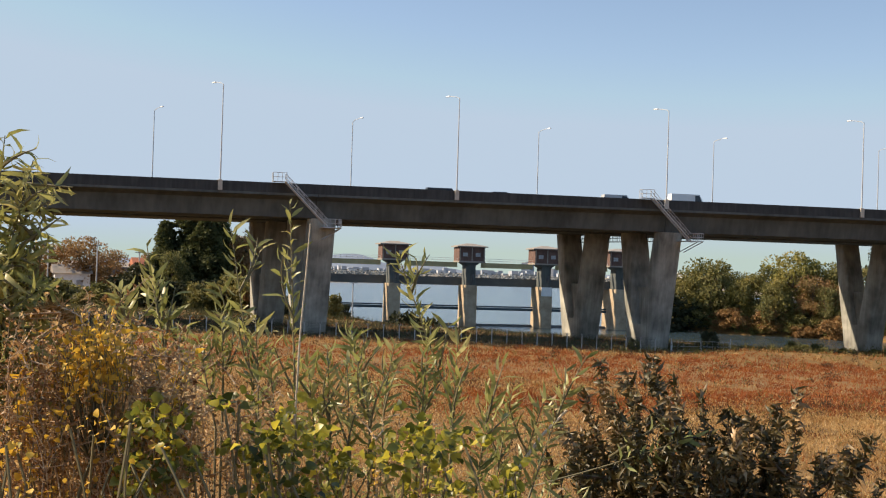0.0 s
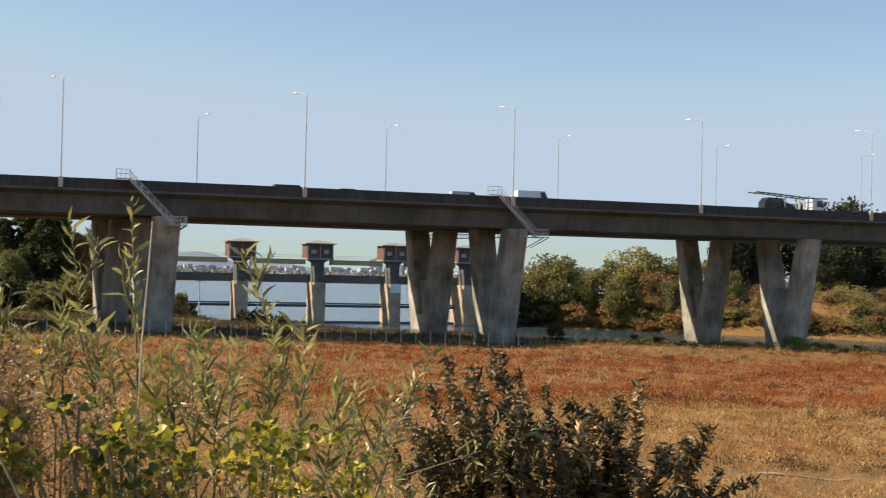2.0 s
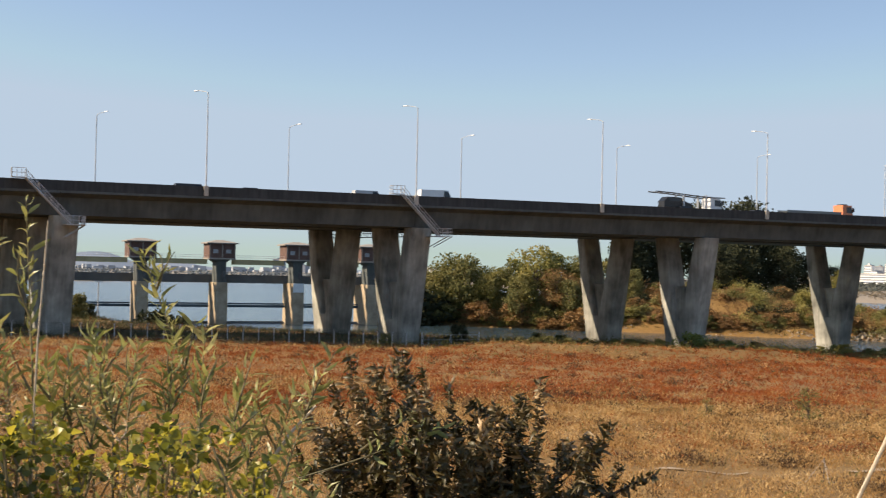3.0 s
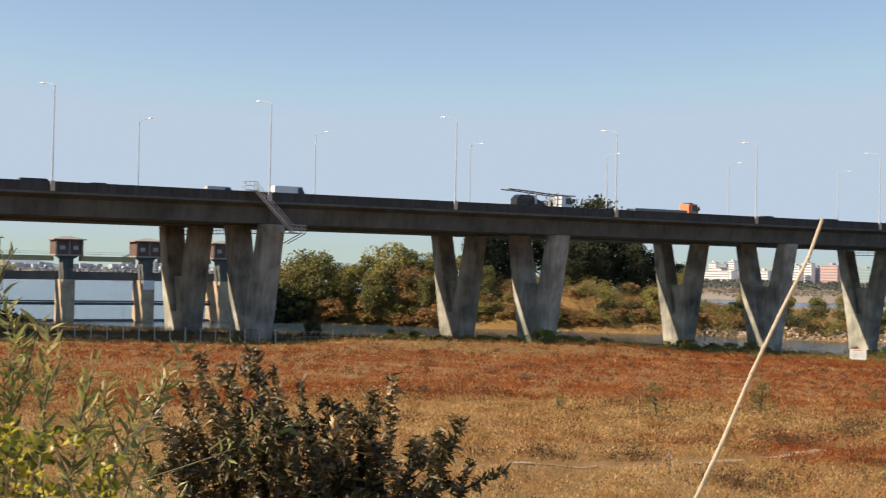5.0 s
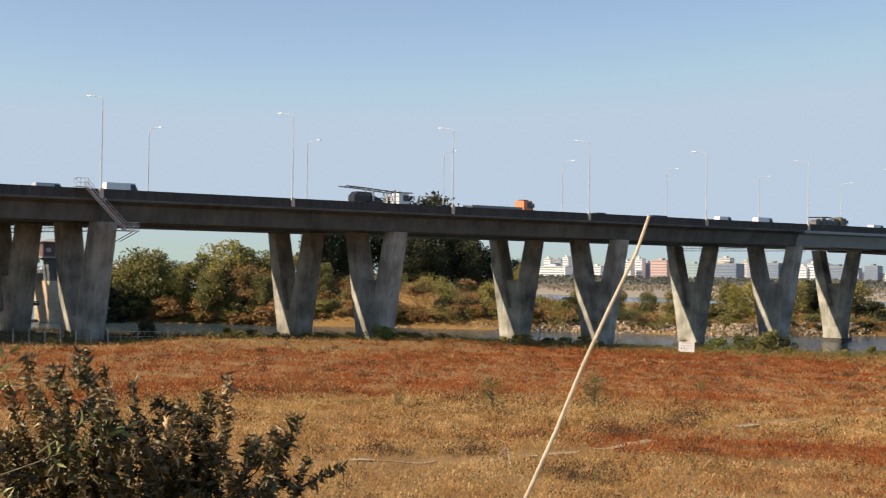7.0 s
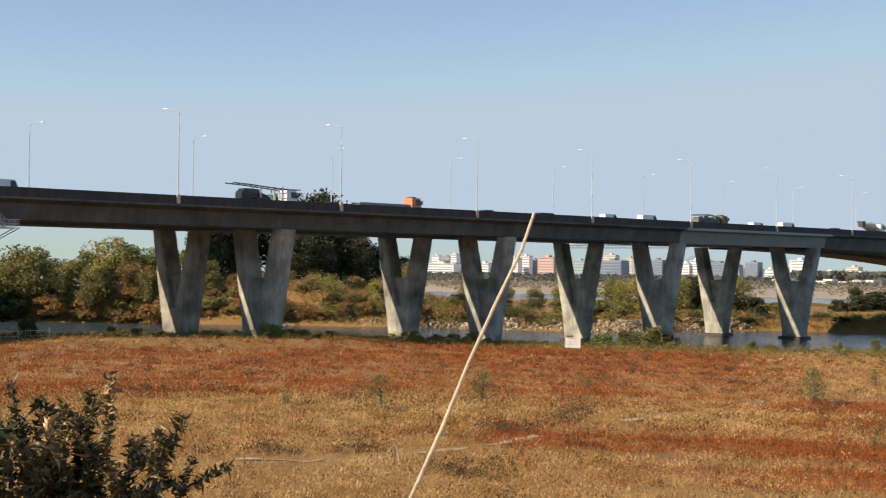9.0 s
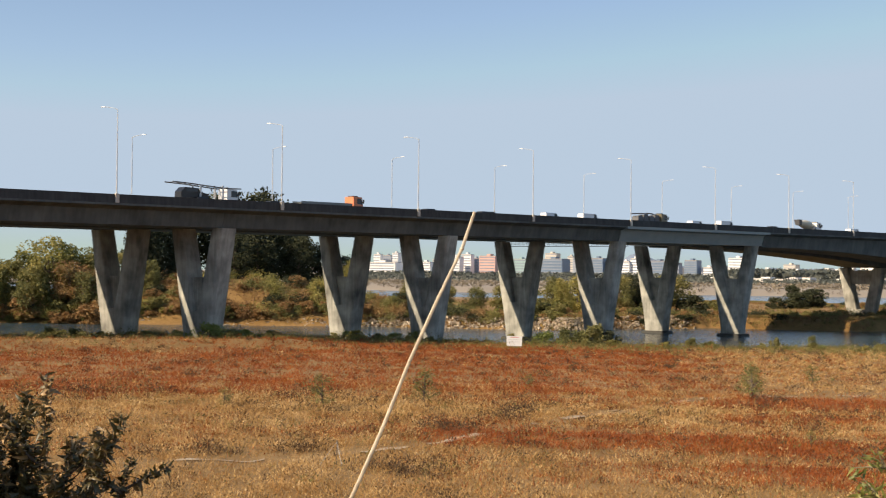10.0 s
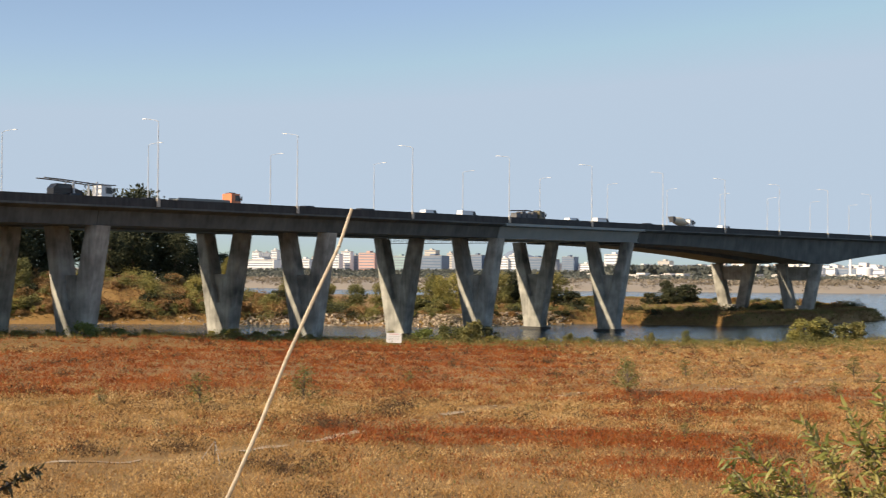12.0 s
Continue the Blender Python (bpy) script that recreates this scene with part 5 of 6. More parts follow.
WALLS = {
    "white": material("white_render_wall", [(0.72, 0.71, 0.69), (0.82, 0.81, 0.79)], 0.8, 0.02, 0.3),
    "cream": material("cream_render_wall", [(0.52, 0.47, 0.40), (0.62, 0.57, 0.49)], 0.8, 0.02, 0.3),
    "pink": material("pink_brick_wall", [(0.50, 0.30, 0.26), (0.58, 0.37, 0.32)], 0.8, 0.02, 0.3),
    "blue": glassy("blue_glass_wall", (0.10, 0.15, 0.22), (0.15, 0.21, 0.29)),
    "green": glassy("green_glass_wall", (0.24, 0.36, 0.36), (0.30, 0.43, 0.43)),
    "grey": material("grey_tower_wall", [(0.22, 0.25, 0.30), (0.30, 0.33, 0.38)], 0.6, 0.02, 0.3),
}
M_BAND = material("dark_window_band", [(0.16, 0.19, 0.24), (0.26, 0.29, 0.34)], 0.3, 0.05, 0.4)


def building(az_deg, wide_deg, top, kind, dist=2300.0, floors=0, label=""):
    a = radians(az_deg)
    x, y = dist * math.sin(a), dist * math.cos(a)
    w = dist * radians(wide_deg) / 2
    z = landz(x, y)
    e = thing("apartment_building" if kind in ("white", "cream", "pink") else "office_building", label or {"white": "white apartment block across the river", "cream": "cream apartment tower across the river", "pink": "pink brick apartment block across the river", "blue": "dark blue glass office block across the river", "green": "pale green glass block across the river", "grey": "blue-grey office tower across the river"}[kind], "building", (x, y, z), -az_deg - 22, "city across the river")
    h = max(8.0, top - z)
    d = min(18.0, max(8.0, w))
    Form().box(-w, w, -d, d, -2, h).make("wall", WALLS[kind], e)
    r = Form().box(-w * 0.96, w * 0.96, -d * 0.96, d * 0.96, h, h + 1.0).make("roof", M_ROOFGREY, e)
    Form().box(-w * 0.25, w * 0.2, -d * 0.5, d * 0.5, h + 1.0, h + 4.0).make("plant_room", WALLS[kind], r)
    n = floors or max(2, int(h / 4.2))
    band = None
    for i in range(n):
        zz = 2.0 + (h - 4.5) * i / max(1, n - 1)
        if band is None:
            band = Form().box(-w * 0.93, w * 0.93, -d - 0.25, -d - 0.004, 0, 1.7).make("glazing", M_BAND, e)
            ob = band
        else:
            ob = new("glazing", band.data)
            ob.parent = e
        ob.location = (0, 0, zz)
    return e


for a, w, top, kind, dist in [
    (40.85, 0.30, 39, "white", 2600), (41.27, 0.34, 37, "grey", 2620), (41.62, 0.26, 42, "white", 2600), (41.95, 0.3, 36, "grey", 2650),
    (41.1, 1.3, 23, "white", 2450), (42.9, 0.5, 24.5, "white", 2450), (43.3, 0.2, 31, "cream", 2700), (44.15, 0.5, 33, "white", 2300), (44.65, 0.42, 37.5, "white", 2330),
    (45.02, 0.3, 31, "grey", 2350), (45.6, 0.72, 35, "pink", 2300), (46.25, 0.45, 29, "white", 2500), (46.95, 0.55, 30, "green", 2300), (47.6, 0.35, 33, "white", 2700),
    (48.25, 0.5, 43, "cream", 2550), (48.35, 1.0, 30.5, "blue", 2250), (49.05, 0.25, 38.5, "cream", 2600), (49.35, 0.4, 34, "grey", 2400), (50.2, 0.55, 33, "blue", 2350),
    (50.65, 0.35, 27, "blue", 2350), (51.35, 0.4, 27.5, "white", 2300), (51.75, 0.35, 33, "white", 2300), (52.75, 0.75, 29, "blue", 2350), (53.4, 0.4, 26, "grey", 2300),
    (54.1, 0.55, 31, "blue", 2400), (54.8, 0.5, 19, "white", 2400), (56.0, 0.7, 35, "white", 2300), (55.3, 0.4, 22, "cream", 2500), (57.2, 0.7, 17, "white", 2600), (58.1, 0.5, 27, "cream", 2800),
    (64.7, 0.8, 14, "white", 2300), (65.5, 1.0, 14, "blue", 2300), (66.6, 0.9, 13, "white", 2300), (63.3, 0.6, 16, "white", 2500), (16.35, 0.42, 33, "blue", 3400), (17.3, 0.5, 20, "grey", 3400), (22.7, 0.4, 18, "white", 3400), (61.9, 0.5, 17, "cream", 2500), (67.6, 0.8, 16, "grey", 2400),
]:
    building(a, w, top, kind, dist)
for a, r, h in ((63.9, 13, 17), (64.25, 12, 15), (66.1, 12, 15)):
    x, y = 2100 * math.sin(radians(a)), 2100 * math.cos(radians(a))
    e = thing("storage_tank", "white cylindrical storage tank across the river", "tank", (x, y, landz(x, y)), 0, "tanks across the river")
    Form().tube([(0, 0, -1), (0, 0, h - 2)], r, 24).make("shell", WALLS["white"], e, "", True)
    Form().loft([[(r * k * math.cos(u), r * k * math.sin(u), z) for u in [2 * math.pi * i / 24 for i in range(24)]] for k, z in ((1.0, h - 2), (0.6, h - 0.6), (0.1, h))]).make("lid", WALLS["white"], e)
e = thing("chimney", "slender pale chimney across the river", "chimney", (2200 * math.sin(radians(65.54)), 2200 * math.cos(radians(65.54)), 0))
Form().tube([(0, 0, -1), (0, 0, 33)], [2.4, 1.5], 12).make("shaft", WALLS["white"], e, "", True)


def town(name, n, a0, a1, d0, d1, lo, hi, lift, label, mat=None):
    """Far low houses, too small and many to tell apart."""
    rng = np.random.default_rng(n)
    cube = np.array([(-1, -1, 0), (1, -1, 0), (1, 1, 0), (-1, 1, 0), (-1, -1, 1), (1, -1, 1), (1, 1, 1), (-1, 1, 1)], float)
    fs = np.array([(3, 2, 1, 0), (4, 5, 6, 7), (0, 1, 5, 4), (1, 2, 6, 5), (2, 3, 7, 6), (3, 0, 4, 7)])
    a, dd = np.radians(rng.uniform(a0, a1, n)), rng.uniform(d0, d1, n)
    x, y = dd * np.sin(a), dd * np.cos(a)
    z = np.full(n, -2.0) + lift * rng.uniform(0, 1, n)
    s = np.stack([rng.uniform(4, 12, n), rng.uniform(4, 9, n), rng.uniform(lo, hi, n)], -1)
    q = cube[None] * s[:, None] + np.stack([x, y, z], -1)[:, None]
    F = (np.arange(n)[:, None, None] * 8 + fs[None]).reshape(-1, 4)
    tagged(quads(name, q.reshape(-1, 3), F, mat or M_TOWN), label, "houses", kind="stuff")


M_TOWN = material("pale_far_houses", [(0.42, 0.40, 0.38), (0.62, 0.58, 0.54), (0.70, 0.68, 0.66), (0.55, 0.42, 0.34)], 0.8, 0.05, 0.5, per="island")
town("far_houses", 420, 36, 69, 2650, 3300, 8, 22, 6, "pale houses of the far town")
town("riverside_sheds", 120, 55, 70, 1500, 2300, 3, 9, 0, "low pale sheds on the far shore")
# this town's bluish wall colours have the haze of distance mixed in
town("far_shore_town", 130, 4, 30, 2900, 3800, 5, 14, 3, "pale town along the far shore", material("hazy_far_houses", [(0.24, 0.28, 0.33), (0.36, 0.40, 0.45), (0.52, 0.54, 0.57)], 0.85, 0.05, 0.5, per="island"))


def hill_range(name, dist, peaks, label, mat, base=-6.0):
    """A far hill line: (azimuth, half-width, height) peaks."""
    V, F = [], []
    al = np.arange(-14, 80, 0.25)
    for a in al:
        h = base + sum(k * math.exp(-((a - c) / w) ** 2) for c, w, k in peaks) + 1.6 * math.sin(a * 3.1) * math.cos(a * 7.3 + 1) * 0.5
        for d, z in ((dist, base), (dist + 160, base + (h - base) * 0.75), (dist + 320, h), (dist + 700, base)):
            V.append((d * math.sin(radians(a)), d * math.cos(radians(a)), z))
    for i in range(len(al) - 1):
        for k in range(3):
            F.append((4 * i + k, 4 * i + k + 1, 4 * i + k + 5, 4 * i + k + 4))
    tagged(quads(name, V, F, mat, smooth=True), label, "hills", kind="structure")


# the air is clear here; haze is put into the blue-grey hill colour
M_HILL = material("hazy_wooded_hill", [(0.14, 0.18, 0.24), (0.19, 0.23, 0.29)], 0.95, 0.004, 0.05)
M_HILL2 = material("wooded_far_bank", [(0.05, 0.06, 0.045), (0.10, 0.11, 0.07)], 0.95, 0.02, 0.2, 0.5)
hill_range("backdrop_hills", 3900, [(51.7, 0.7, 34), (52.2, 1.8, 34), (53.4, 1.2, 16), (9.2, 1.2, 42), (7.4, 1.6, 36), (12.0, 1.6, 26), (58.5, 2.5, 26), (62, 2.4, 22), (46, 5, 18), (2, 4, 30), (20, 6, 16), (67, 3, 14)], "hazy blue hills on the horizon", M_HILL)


def far_woods(name, n, a0, a1, near, deep, size, label, mat):
    rng = np.random.default_rng(n + 3)
    a = np.radians(rng.uniform(a0, a1, n))
    d = rng.uniform(near, near + deep, n)
    x, y = d * np.sin(a), d * np.cos(a)
    keep = inside(SHORE, x, y) > 8
    x, y = x[keep], y[keep]
    z = land(x, y)
    m = 14
    s = size * rng.uniform(0.5, 1.2, len(x))
    P = np.repeat(np.stack([x, y, z], 1), m, 0)
    u = rng.normal(size=(len(P), 3))
    u /= np.linalg.norm(u, axis=1)[:, None]
    S = np.repeat(s, m)
    P = P + u * (S * 0.7)[:, None] * np.array([1.6, 1.6, 0.8]) + np.array([0, 0, 1]) * (S * 0.55)[:, None]
    V, F = leaf_arrays(P, u + rng.normal(size=u.shape), S * 0.9, S * 0.7)
    tagged(quads(name, V, F, mat), label, "woods", kind="stuff")


# aerial haze painted into the leaves: greyed tones for the far woods and scrub
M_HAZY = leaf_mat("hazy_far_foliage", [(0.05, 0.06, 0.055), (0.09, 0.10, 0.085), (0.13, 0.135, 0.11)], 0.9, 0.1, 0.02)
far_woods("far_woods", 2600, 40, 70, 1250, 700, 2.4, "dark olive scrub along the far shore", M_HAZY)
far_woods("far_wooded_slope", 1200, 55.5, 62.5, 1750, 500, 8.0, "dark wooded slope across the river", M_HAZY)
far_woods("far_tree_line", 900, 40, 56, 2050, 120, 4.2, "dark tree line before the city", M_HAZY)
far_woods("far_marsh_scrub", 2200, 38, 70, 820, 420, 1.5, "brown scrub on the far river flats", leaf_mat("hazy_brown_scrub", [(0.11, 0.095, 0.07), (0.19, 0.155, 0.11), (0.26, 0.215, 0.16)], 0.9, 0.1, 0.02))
# bluer leaf colour, standing in for thicker haze over this shore
far_woods("west_shore_woods", 700, 0, 34, 1450, 900, 4.0, "olive trees along the opposite shore, coloured blue with haze", leaf_mat("blue_hazy_foliage", [(0.11, 0.135, 0.155), (0.16, 0.185, 0.20)], 0.9, 0.1, 0.02))


# ---- houses and poles beyond the trees ----
def house(x, y, wall, roof, label, h=7.0):
    z = landz(x, y)
    e = thing("house", label, "house", (x, y, z), 10)
    Form().box(-4, 4, -3, 3, -0.5, h).make("wall", wall, e)
    Form().loft([[(s * 4.5, -3.6, h), (s * 4.5, 3.6, h), (s * 4.5, 0, h + 2.0)] for s in (-1, 1)]).make("roof", roof, e)
    for px_ in (-2.2, 1.6):
        w = Form().box(px_ - 0.7, px_ + 0.7, -3.08, -3.004, h - 3.0, h - 1.5).make("window", M_WINDOW, e)
        Form().box(px_ - 0.85, px_ + 0.85, -3.14, -3.0, h - 3.15, h - 3.0).make("sill", M_WHITE, w)


M_REDROOF = material("orange_roof", [(0.30, 0.10, 0.05), (0.42, 0.15, 0.08)], 0.8, 0.6, 5.0)
house(-15.2, 326, M_WHITE, M_ROOFGREY, "white house half hidden behind the trees", 4.6)
house(2.8, 322, M_WHITE, M_REDROOF, "small house with an orange roof among trees")
house(14.0, 310, WALLS["cream"], M_REDROOF, "cream house with an orange roof among trees")
for x, y, top in ((-8.7, 300, 16.5), (-20.0, 318, 17.4), (0.2, 320, 15.4)):
    z = landz(x, y)
    e = thing("utility_pole", "grey concrete utility pole beyond the trees", "pole", (x, y, z), 0, "utility poles")
    Form().tube([(0, 0, -0.5), (0, 0, top - z)], [0.2, 0.13], 7).make("pole", M_FENCEPOST, e)
    Form().box(-1.0, 1.0, -0.08, 0.08, top - z - 1.0, top - z - 0.85).make("crossarm", M_DARKMETAL, e)


# ---- plants close to the camera, on the levee's slope ----
M_SHRUB = leaf_mat("dark_curled_leaves", [(0.024, 0.026, 0.008), (0.058, 0.05, 0.014), (0.115, 0.08, 0.028), (0.56, 0.37, 0.19)], 0.5, 0.15, 2.5)
M_WILLOW = leaf_mat("grey_green_narrow_leaves", [(0.13, 0.15, 0.045), (0.25, 0.26, 0.08), (0.37, 0.35, 0.12), (0.52, 0.44, 0.19)], 0.4, 0.4, 2.5)
M_VINE = leaf_mat("yellow_green_creeper_leaves", [(0.028, 0.044, 0.011), (0.085, 0.105, 0.019), (0.22, 0.21, 0.03), (0.55, 0.46, 0.055), (0.82, 0.68, 0.14)], 0.4, 0.5, 3.0)
M_DRY = leaf_mat("withered_brown_leaves", [(0.11, 0.052, 0.024), (0.31, 0.165, 0.07), (0.58, 0.38, 0.17), (0.82, 0.66, 0.40)], 0.5, 0.5, 3.0)
M_GOLD = leaf_mat("golden_autumn_leaves", [(0.40, 0.24, 0.04), (0.65, 0.38, 0.04), (0.78, 0.50, 0.08), (0.36, 0.30, 0.07)], 0.6, 0.4, 3.0)
M_STEM = material("green_brown_stem", [(0.10, 0.09, 0.045), (0.20, 0.17, 0.09)], 0.7, 4.0, 30.0)
M_STRAWSTEM = material("pale_straw_stem", [(0.42, 0.34, 0.24), (0.58, 0.50, 0.38)], 0.7, 4.0, 30.0, 0.2)
M_TWIG = material("dark_twig", [(0.05, 0.035, 0.025), (0.11, 0.08, 0.055)], 0.8, 4.0, 30.0)
M_DRYSTEM = material("dry_weed_stem", [(0.18, 0.11, 0.065), (0.40, 0.28, 0.17), (0.58, 0.46, 0.32)], 0.7, 6.0, 30.0)

SHRUB_TIPS = [
    (2.65, 8.18, 11.99), (2.86, 8.45, 12.23), (3.06, 8.72, 12.4), (3.06, 8.21, 12.37),
    (3.33, 8.45, 12.46), (3.27, 7.95, 12.37), (3.56, 8.18, 12.27), (3.86, 8.39, 12.04),
    (3.79, 7.9, 12.14), (4.07, 8.11, 12.17), (3.96, 7.63, 12.32), (4.25, 7.84, 11.91),
    (4.54, 8.04, 11.88), (4.43, 7.55, 12.04), (4.65, 7.8, 11.74), (2.91, 8.09, 12.23),
    (3.43, 8.23, 12.15),
]
SHOOTS = [
    ((0.72, 6.17, 11.88), (0.64, 6.18, 13.28)), ((0.64, 6.85, 11.87), (0.42, 6.87, 13.18)), ((1.5, 6.48, 12.32), (1.22, 6.54, 13.06)), ((0.13, 6.43, 12.47), (0.04, 6.44, 12.92)),
    ((-0.04, 6.21, 12.54), (-0.1, 6.21, 12.85)), ((0.41, 6.87, 12.33), (0.39, 6.87, 12.76)), ((1.11, 6.56, 12.25), (1.0, 6.58, 12.67)), ((0.83, 6.38, 12.11), (0.77, 6.39, 12.54)),
    ((0.96, 6.13, 11.89), (0.92, 6.14, 12.56)), ((1.26, 6.76, 11.77), (1.26, 6.76, 12.61)), ((1.34, 6.52, 11.87), (1.38, 6.51, 12.65)), ((1.44, 6.27, 11.89), (1.47, 6.26, 12.69)),
    ((1.51, 6.02, 11.9), (1.57, 6.0, 12.42)), ((1.85, 6.63, 11.79), (2.01, 6.58, 12.36)), ((0.58, 6.63, 11.8), (0.54, 6.64, 12.74)), ((0.89, 6.37, 12.06), (0.86, 6.37, 12.6)),
    ((0.65, 6.17, 11.93), (0.57, 6.18, 12.55)), ((1.77, 6.65, 11.82), (1.85, 6.63, 12.39)), ((1.41, 6.5, 11.85), (1.32, 6.52, 12.48)), ((1.8, 6.17, 11.87), (1.97, 6.12, 12.44)),
    ((1.07, 6.11, 11.92), (1.01, 6.12, 12.43)), ((0.38, 6.87, 12.16), (0.28, 6.88, 12.61)), ((0.22, 6.66, 12.35), (0.18, 6.66, 12.66)),
]
WILLOW_LEFT = [
    ((-0.67, 5.57, 12.44), (-0.56, 5.59, 13.47)), ((-0.63, 5.58, 12.58), (-0.45, 5.6, 13.38)), ((-0.65, 5.58, 12.44), (-0.36, 5.6, 13.28)), ((-0.6, 5.58, 12.4), (-0.47, 5.59, 13.23)),
    ((-0.62, 5.58, 12.31), (-0.38, 5.6, 13.08)), ((-0.58, 5.58, 12.22), (-0.49, 5.59, 12.98)), ((-0.53, 5.59, 12.22), (-0.4, 5.6, 12.89)), ((-0.66, 5.58, 12.31), (-0.59, 5.58, 13.33)),
    ((-0.61, 5.58, 12.58), (-0.52, 5.59, 13.11)),
]
WILLOW_RIGHT = [
    ((7.48, 3.39, 11.35), (7.21, 3.93, 11.95)), ((7.53, 3.27, 11.36), (7.18, 3.99, 11.71)), ((7.56, 3.22, 11.43), (7.37, 3.62, 12.11)), ((7.61, 3.1, 11.37), (7.48, 3.39, 12.2)),
    ((7.61, 3.1, 11.43), (7.56, 3.22, 12.27)), ((7.51, 3.33, 11.35), (7.3, 3.76, 11.82)), ((7.65, 2.99, 11.38), (7.61, 3.1, 12.47)), ((7.53, 3.27, 11.36), (7.43, 3.5, 11.96)),
    ((7.61, 3.1, 11.37), (7.52, 3.3, 12.01)), ((7.66, 2.96, 11.45), (7.65, 2.99, 12.28)), ((7.46, 3.44, 11.41), (7.19, 3.96, 11.74)),
]
STALK = [(3.43, 4.17, 11.96), (3.49, 4.12, 12.13), (3.57, 4.06, 12.36), (3.65, 3.99, 12.63), (3.73, 3.92, 12.87), (3.8, 3.85, 13.08), (3.83, 3.81, 13.23)]
STRAW_STEM = [(0.65, 5.97, 11.92), (0.67, 5.97, 12.32), (0.68, 5.97, 12.67), (0.7, 5.97, 12.99), (0.71, 5.97, 13.18)]
DRY_TWIG = [(1.72, 6.38, 11.84), (1.78, 6.36, 11.98), (1.92, 6.32, 12.2), (2.03, 6.28, 12.33)]
PLUME = [(-0.18, 5.41, 12.42), (-0.2, 5.41, 12.6), (-0.24, 5.41, 12.77), (-0.32, 5.4, 12.81), (-0.41, 5.4, 12.78)]


def bend(a, b, sag, n=9, wob=0.0, rng=None):
    a, b = Vector(a), Vector(b)
    d = (b - a)
    s = d.cross(Vector((0, 0, 1)))
    s = s.normalized() if s.length > 1e-6 else Vector((1, 0, 0))
    out = []
    for i in range(n):
        u = i / (n - 1)
        p = a.lerp(b, u) + s * (sag * math.sin(math.pi * u) * d.length)
        if wob and 0 < i < n - 1:
            p += Vector(rng.normal(size=3)) * wob
        out.append(p)
    return out


def rooted(p, q, back=0.0):
    """Carries a stem from its lowest visible point down to the ground."""
    x, y = p[0] - 0.15 * (q[0] - p[0]), p[1] - 0.15 * (q[1] - p[1]) + back
    return Vector((x, y, landz(x, y) - 0.1))


def foliage(name, stems, per_m, leaf, ratio, mat, parent, rng, start=0.15, up=0.5, curl=(0.0, 0.5), fold=0.15, spread=1.0):
    P, D = [], []
    for pts in stems:
        seg = sum((b - a).length for a, b in zip(pts[:-1], pts[1:]))
        n = max(2, int(per_m * seg * (1 - start)))
        for k in range(n):
            u = start + (1 - start) * (k + rng.uniform(0, 0.8)) / n
            v = min(u, 0.999) * (len(pts) - 1)
            i = int(v)
            p = pts[i].lerp(pts[i + 1], v - i)
            d = (pts[i + 1] - pts[i]).normalized()
            a = k * 2.4 + rng.uniform(-0.6, 0.6)
            s1 = d.cross(Vector((0.3, 0.9, 0.2))).normalized()
            s2 = d.cross(s1)
            P.append(tuple(p))
            D.append(tuple(d * up + (s1 * math.cos(a) + s2 * math.sin(a)) * spread))
    P, D = np.array(P), np.array(D) + rng.normal(size=(len(P), 3)) * 0.18
    S = leaf * rng.uniform(0.55, 1.3, len(P))
    V, F = leaf_arrays(P, D, S, S * ratio, fold, rng.uniform(curl[0], curl[1], len(P)), near=True)
    ob = quads(name, V, F, mat, parent, smooth=True)
    ob["kind"] = "stuff"
    return ob


def leafy(name, label, category, stems, radius, mat, stem_mat, seed, **kw):
    rng = np.random.default_rng(seed)
    at = stems[0][0]
    e = thing(name, label, category, (0, 0, 0), 0, kw.pop("group", ""))
    f = Form()
    for pts in stems:
        n = len(pts)
        f.tube(pts, [radius * (1.0 - 0.75 * i / (n - 1)) for i in range(n)], 5)
    f.make("branchwork", stem_mat, e, "", True)
    foliage("foliage", stems, kw.pop("per_m"), kw.pop("leaf"), kw.pop("ratio"), mat, e, rng, **kw)
    # the thing's own place is at its foot
    foot = Vector((at.x, at.y, landz(at.x, at.y)))
    for c in e.children:
        c.location = -foot
    e.location = foot
    return e


rng = np.random.default_rng(21)
# the dark shrub
root = Vector((3.7, 8.0, landz(3.7, 8.0) - 0.1))
stems = []
for t in SHRUB_TIPS:
    t = Vector(t)
    main = bend(root + Vector((rng.uniform(-0.2, 0.2), rng.uniform(-0.2, 0.2), 0)), t, rng.uniform(-0.08, 0.08), 12, 0.02, rng)
    stems.append(main)
    for k in range(9):
        i = int(rng.integers(4, 11))
        b = main[i]
        tip = b + Vector((rng.uniform(-0.32, 0.32), rng.uniform(-0.3, 0.3), rng.uniform(0.0, 0.30)))
        tip.z = min(tip.z, t.z - 0.06)
        stems.append(bend(b, tip, rng.uniform(-0.15, 0.15), 6))
for k in range(85):
    u = rng.uniform(0, 1)
    a, b = Vector(SHRUB_TIPS[int(u * 15)]), Vector(SHRUB_TIPS[int(u * 15) + 1])
    t = a.lerp(b, rng.uniform(0, 1))
    t.z -= rng.uniform(0.12, 1.1)
    t += Vector((rng.normal(0, 0.12), rng.normal(0, 0.35), 0))
    stems.append(bend(root.lerp(t, 0.45) + Vector((0, 0, 0.1)), t, rng.uniform(-0.2, 0.2), 7))
leafy("shrub", "dark shrub with curled brown-green leaves on the slope", "shrub", stems, 0.012, M_SHRUB, M_TWIG, 5, per_m=170, leaf=0.06, ratio=0.40, start=0.25, up=0.25, curl=(0.3, 1.2), fold=0.4)
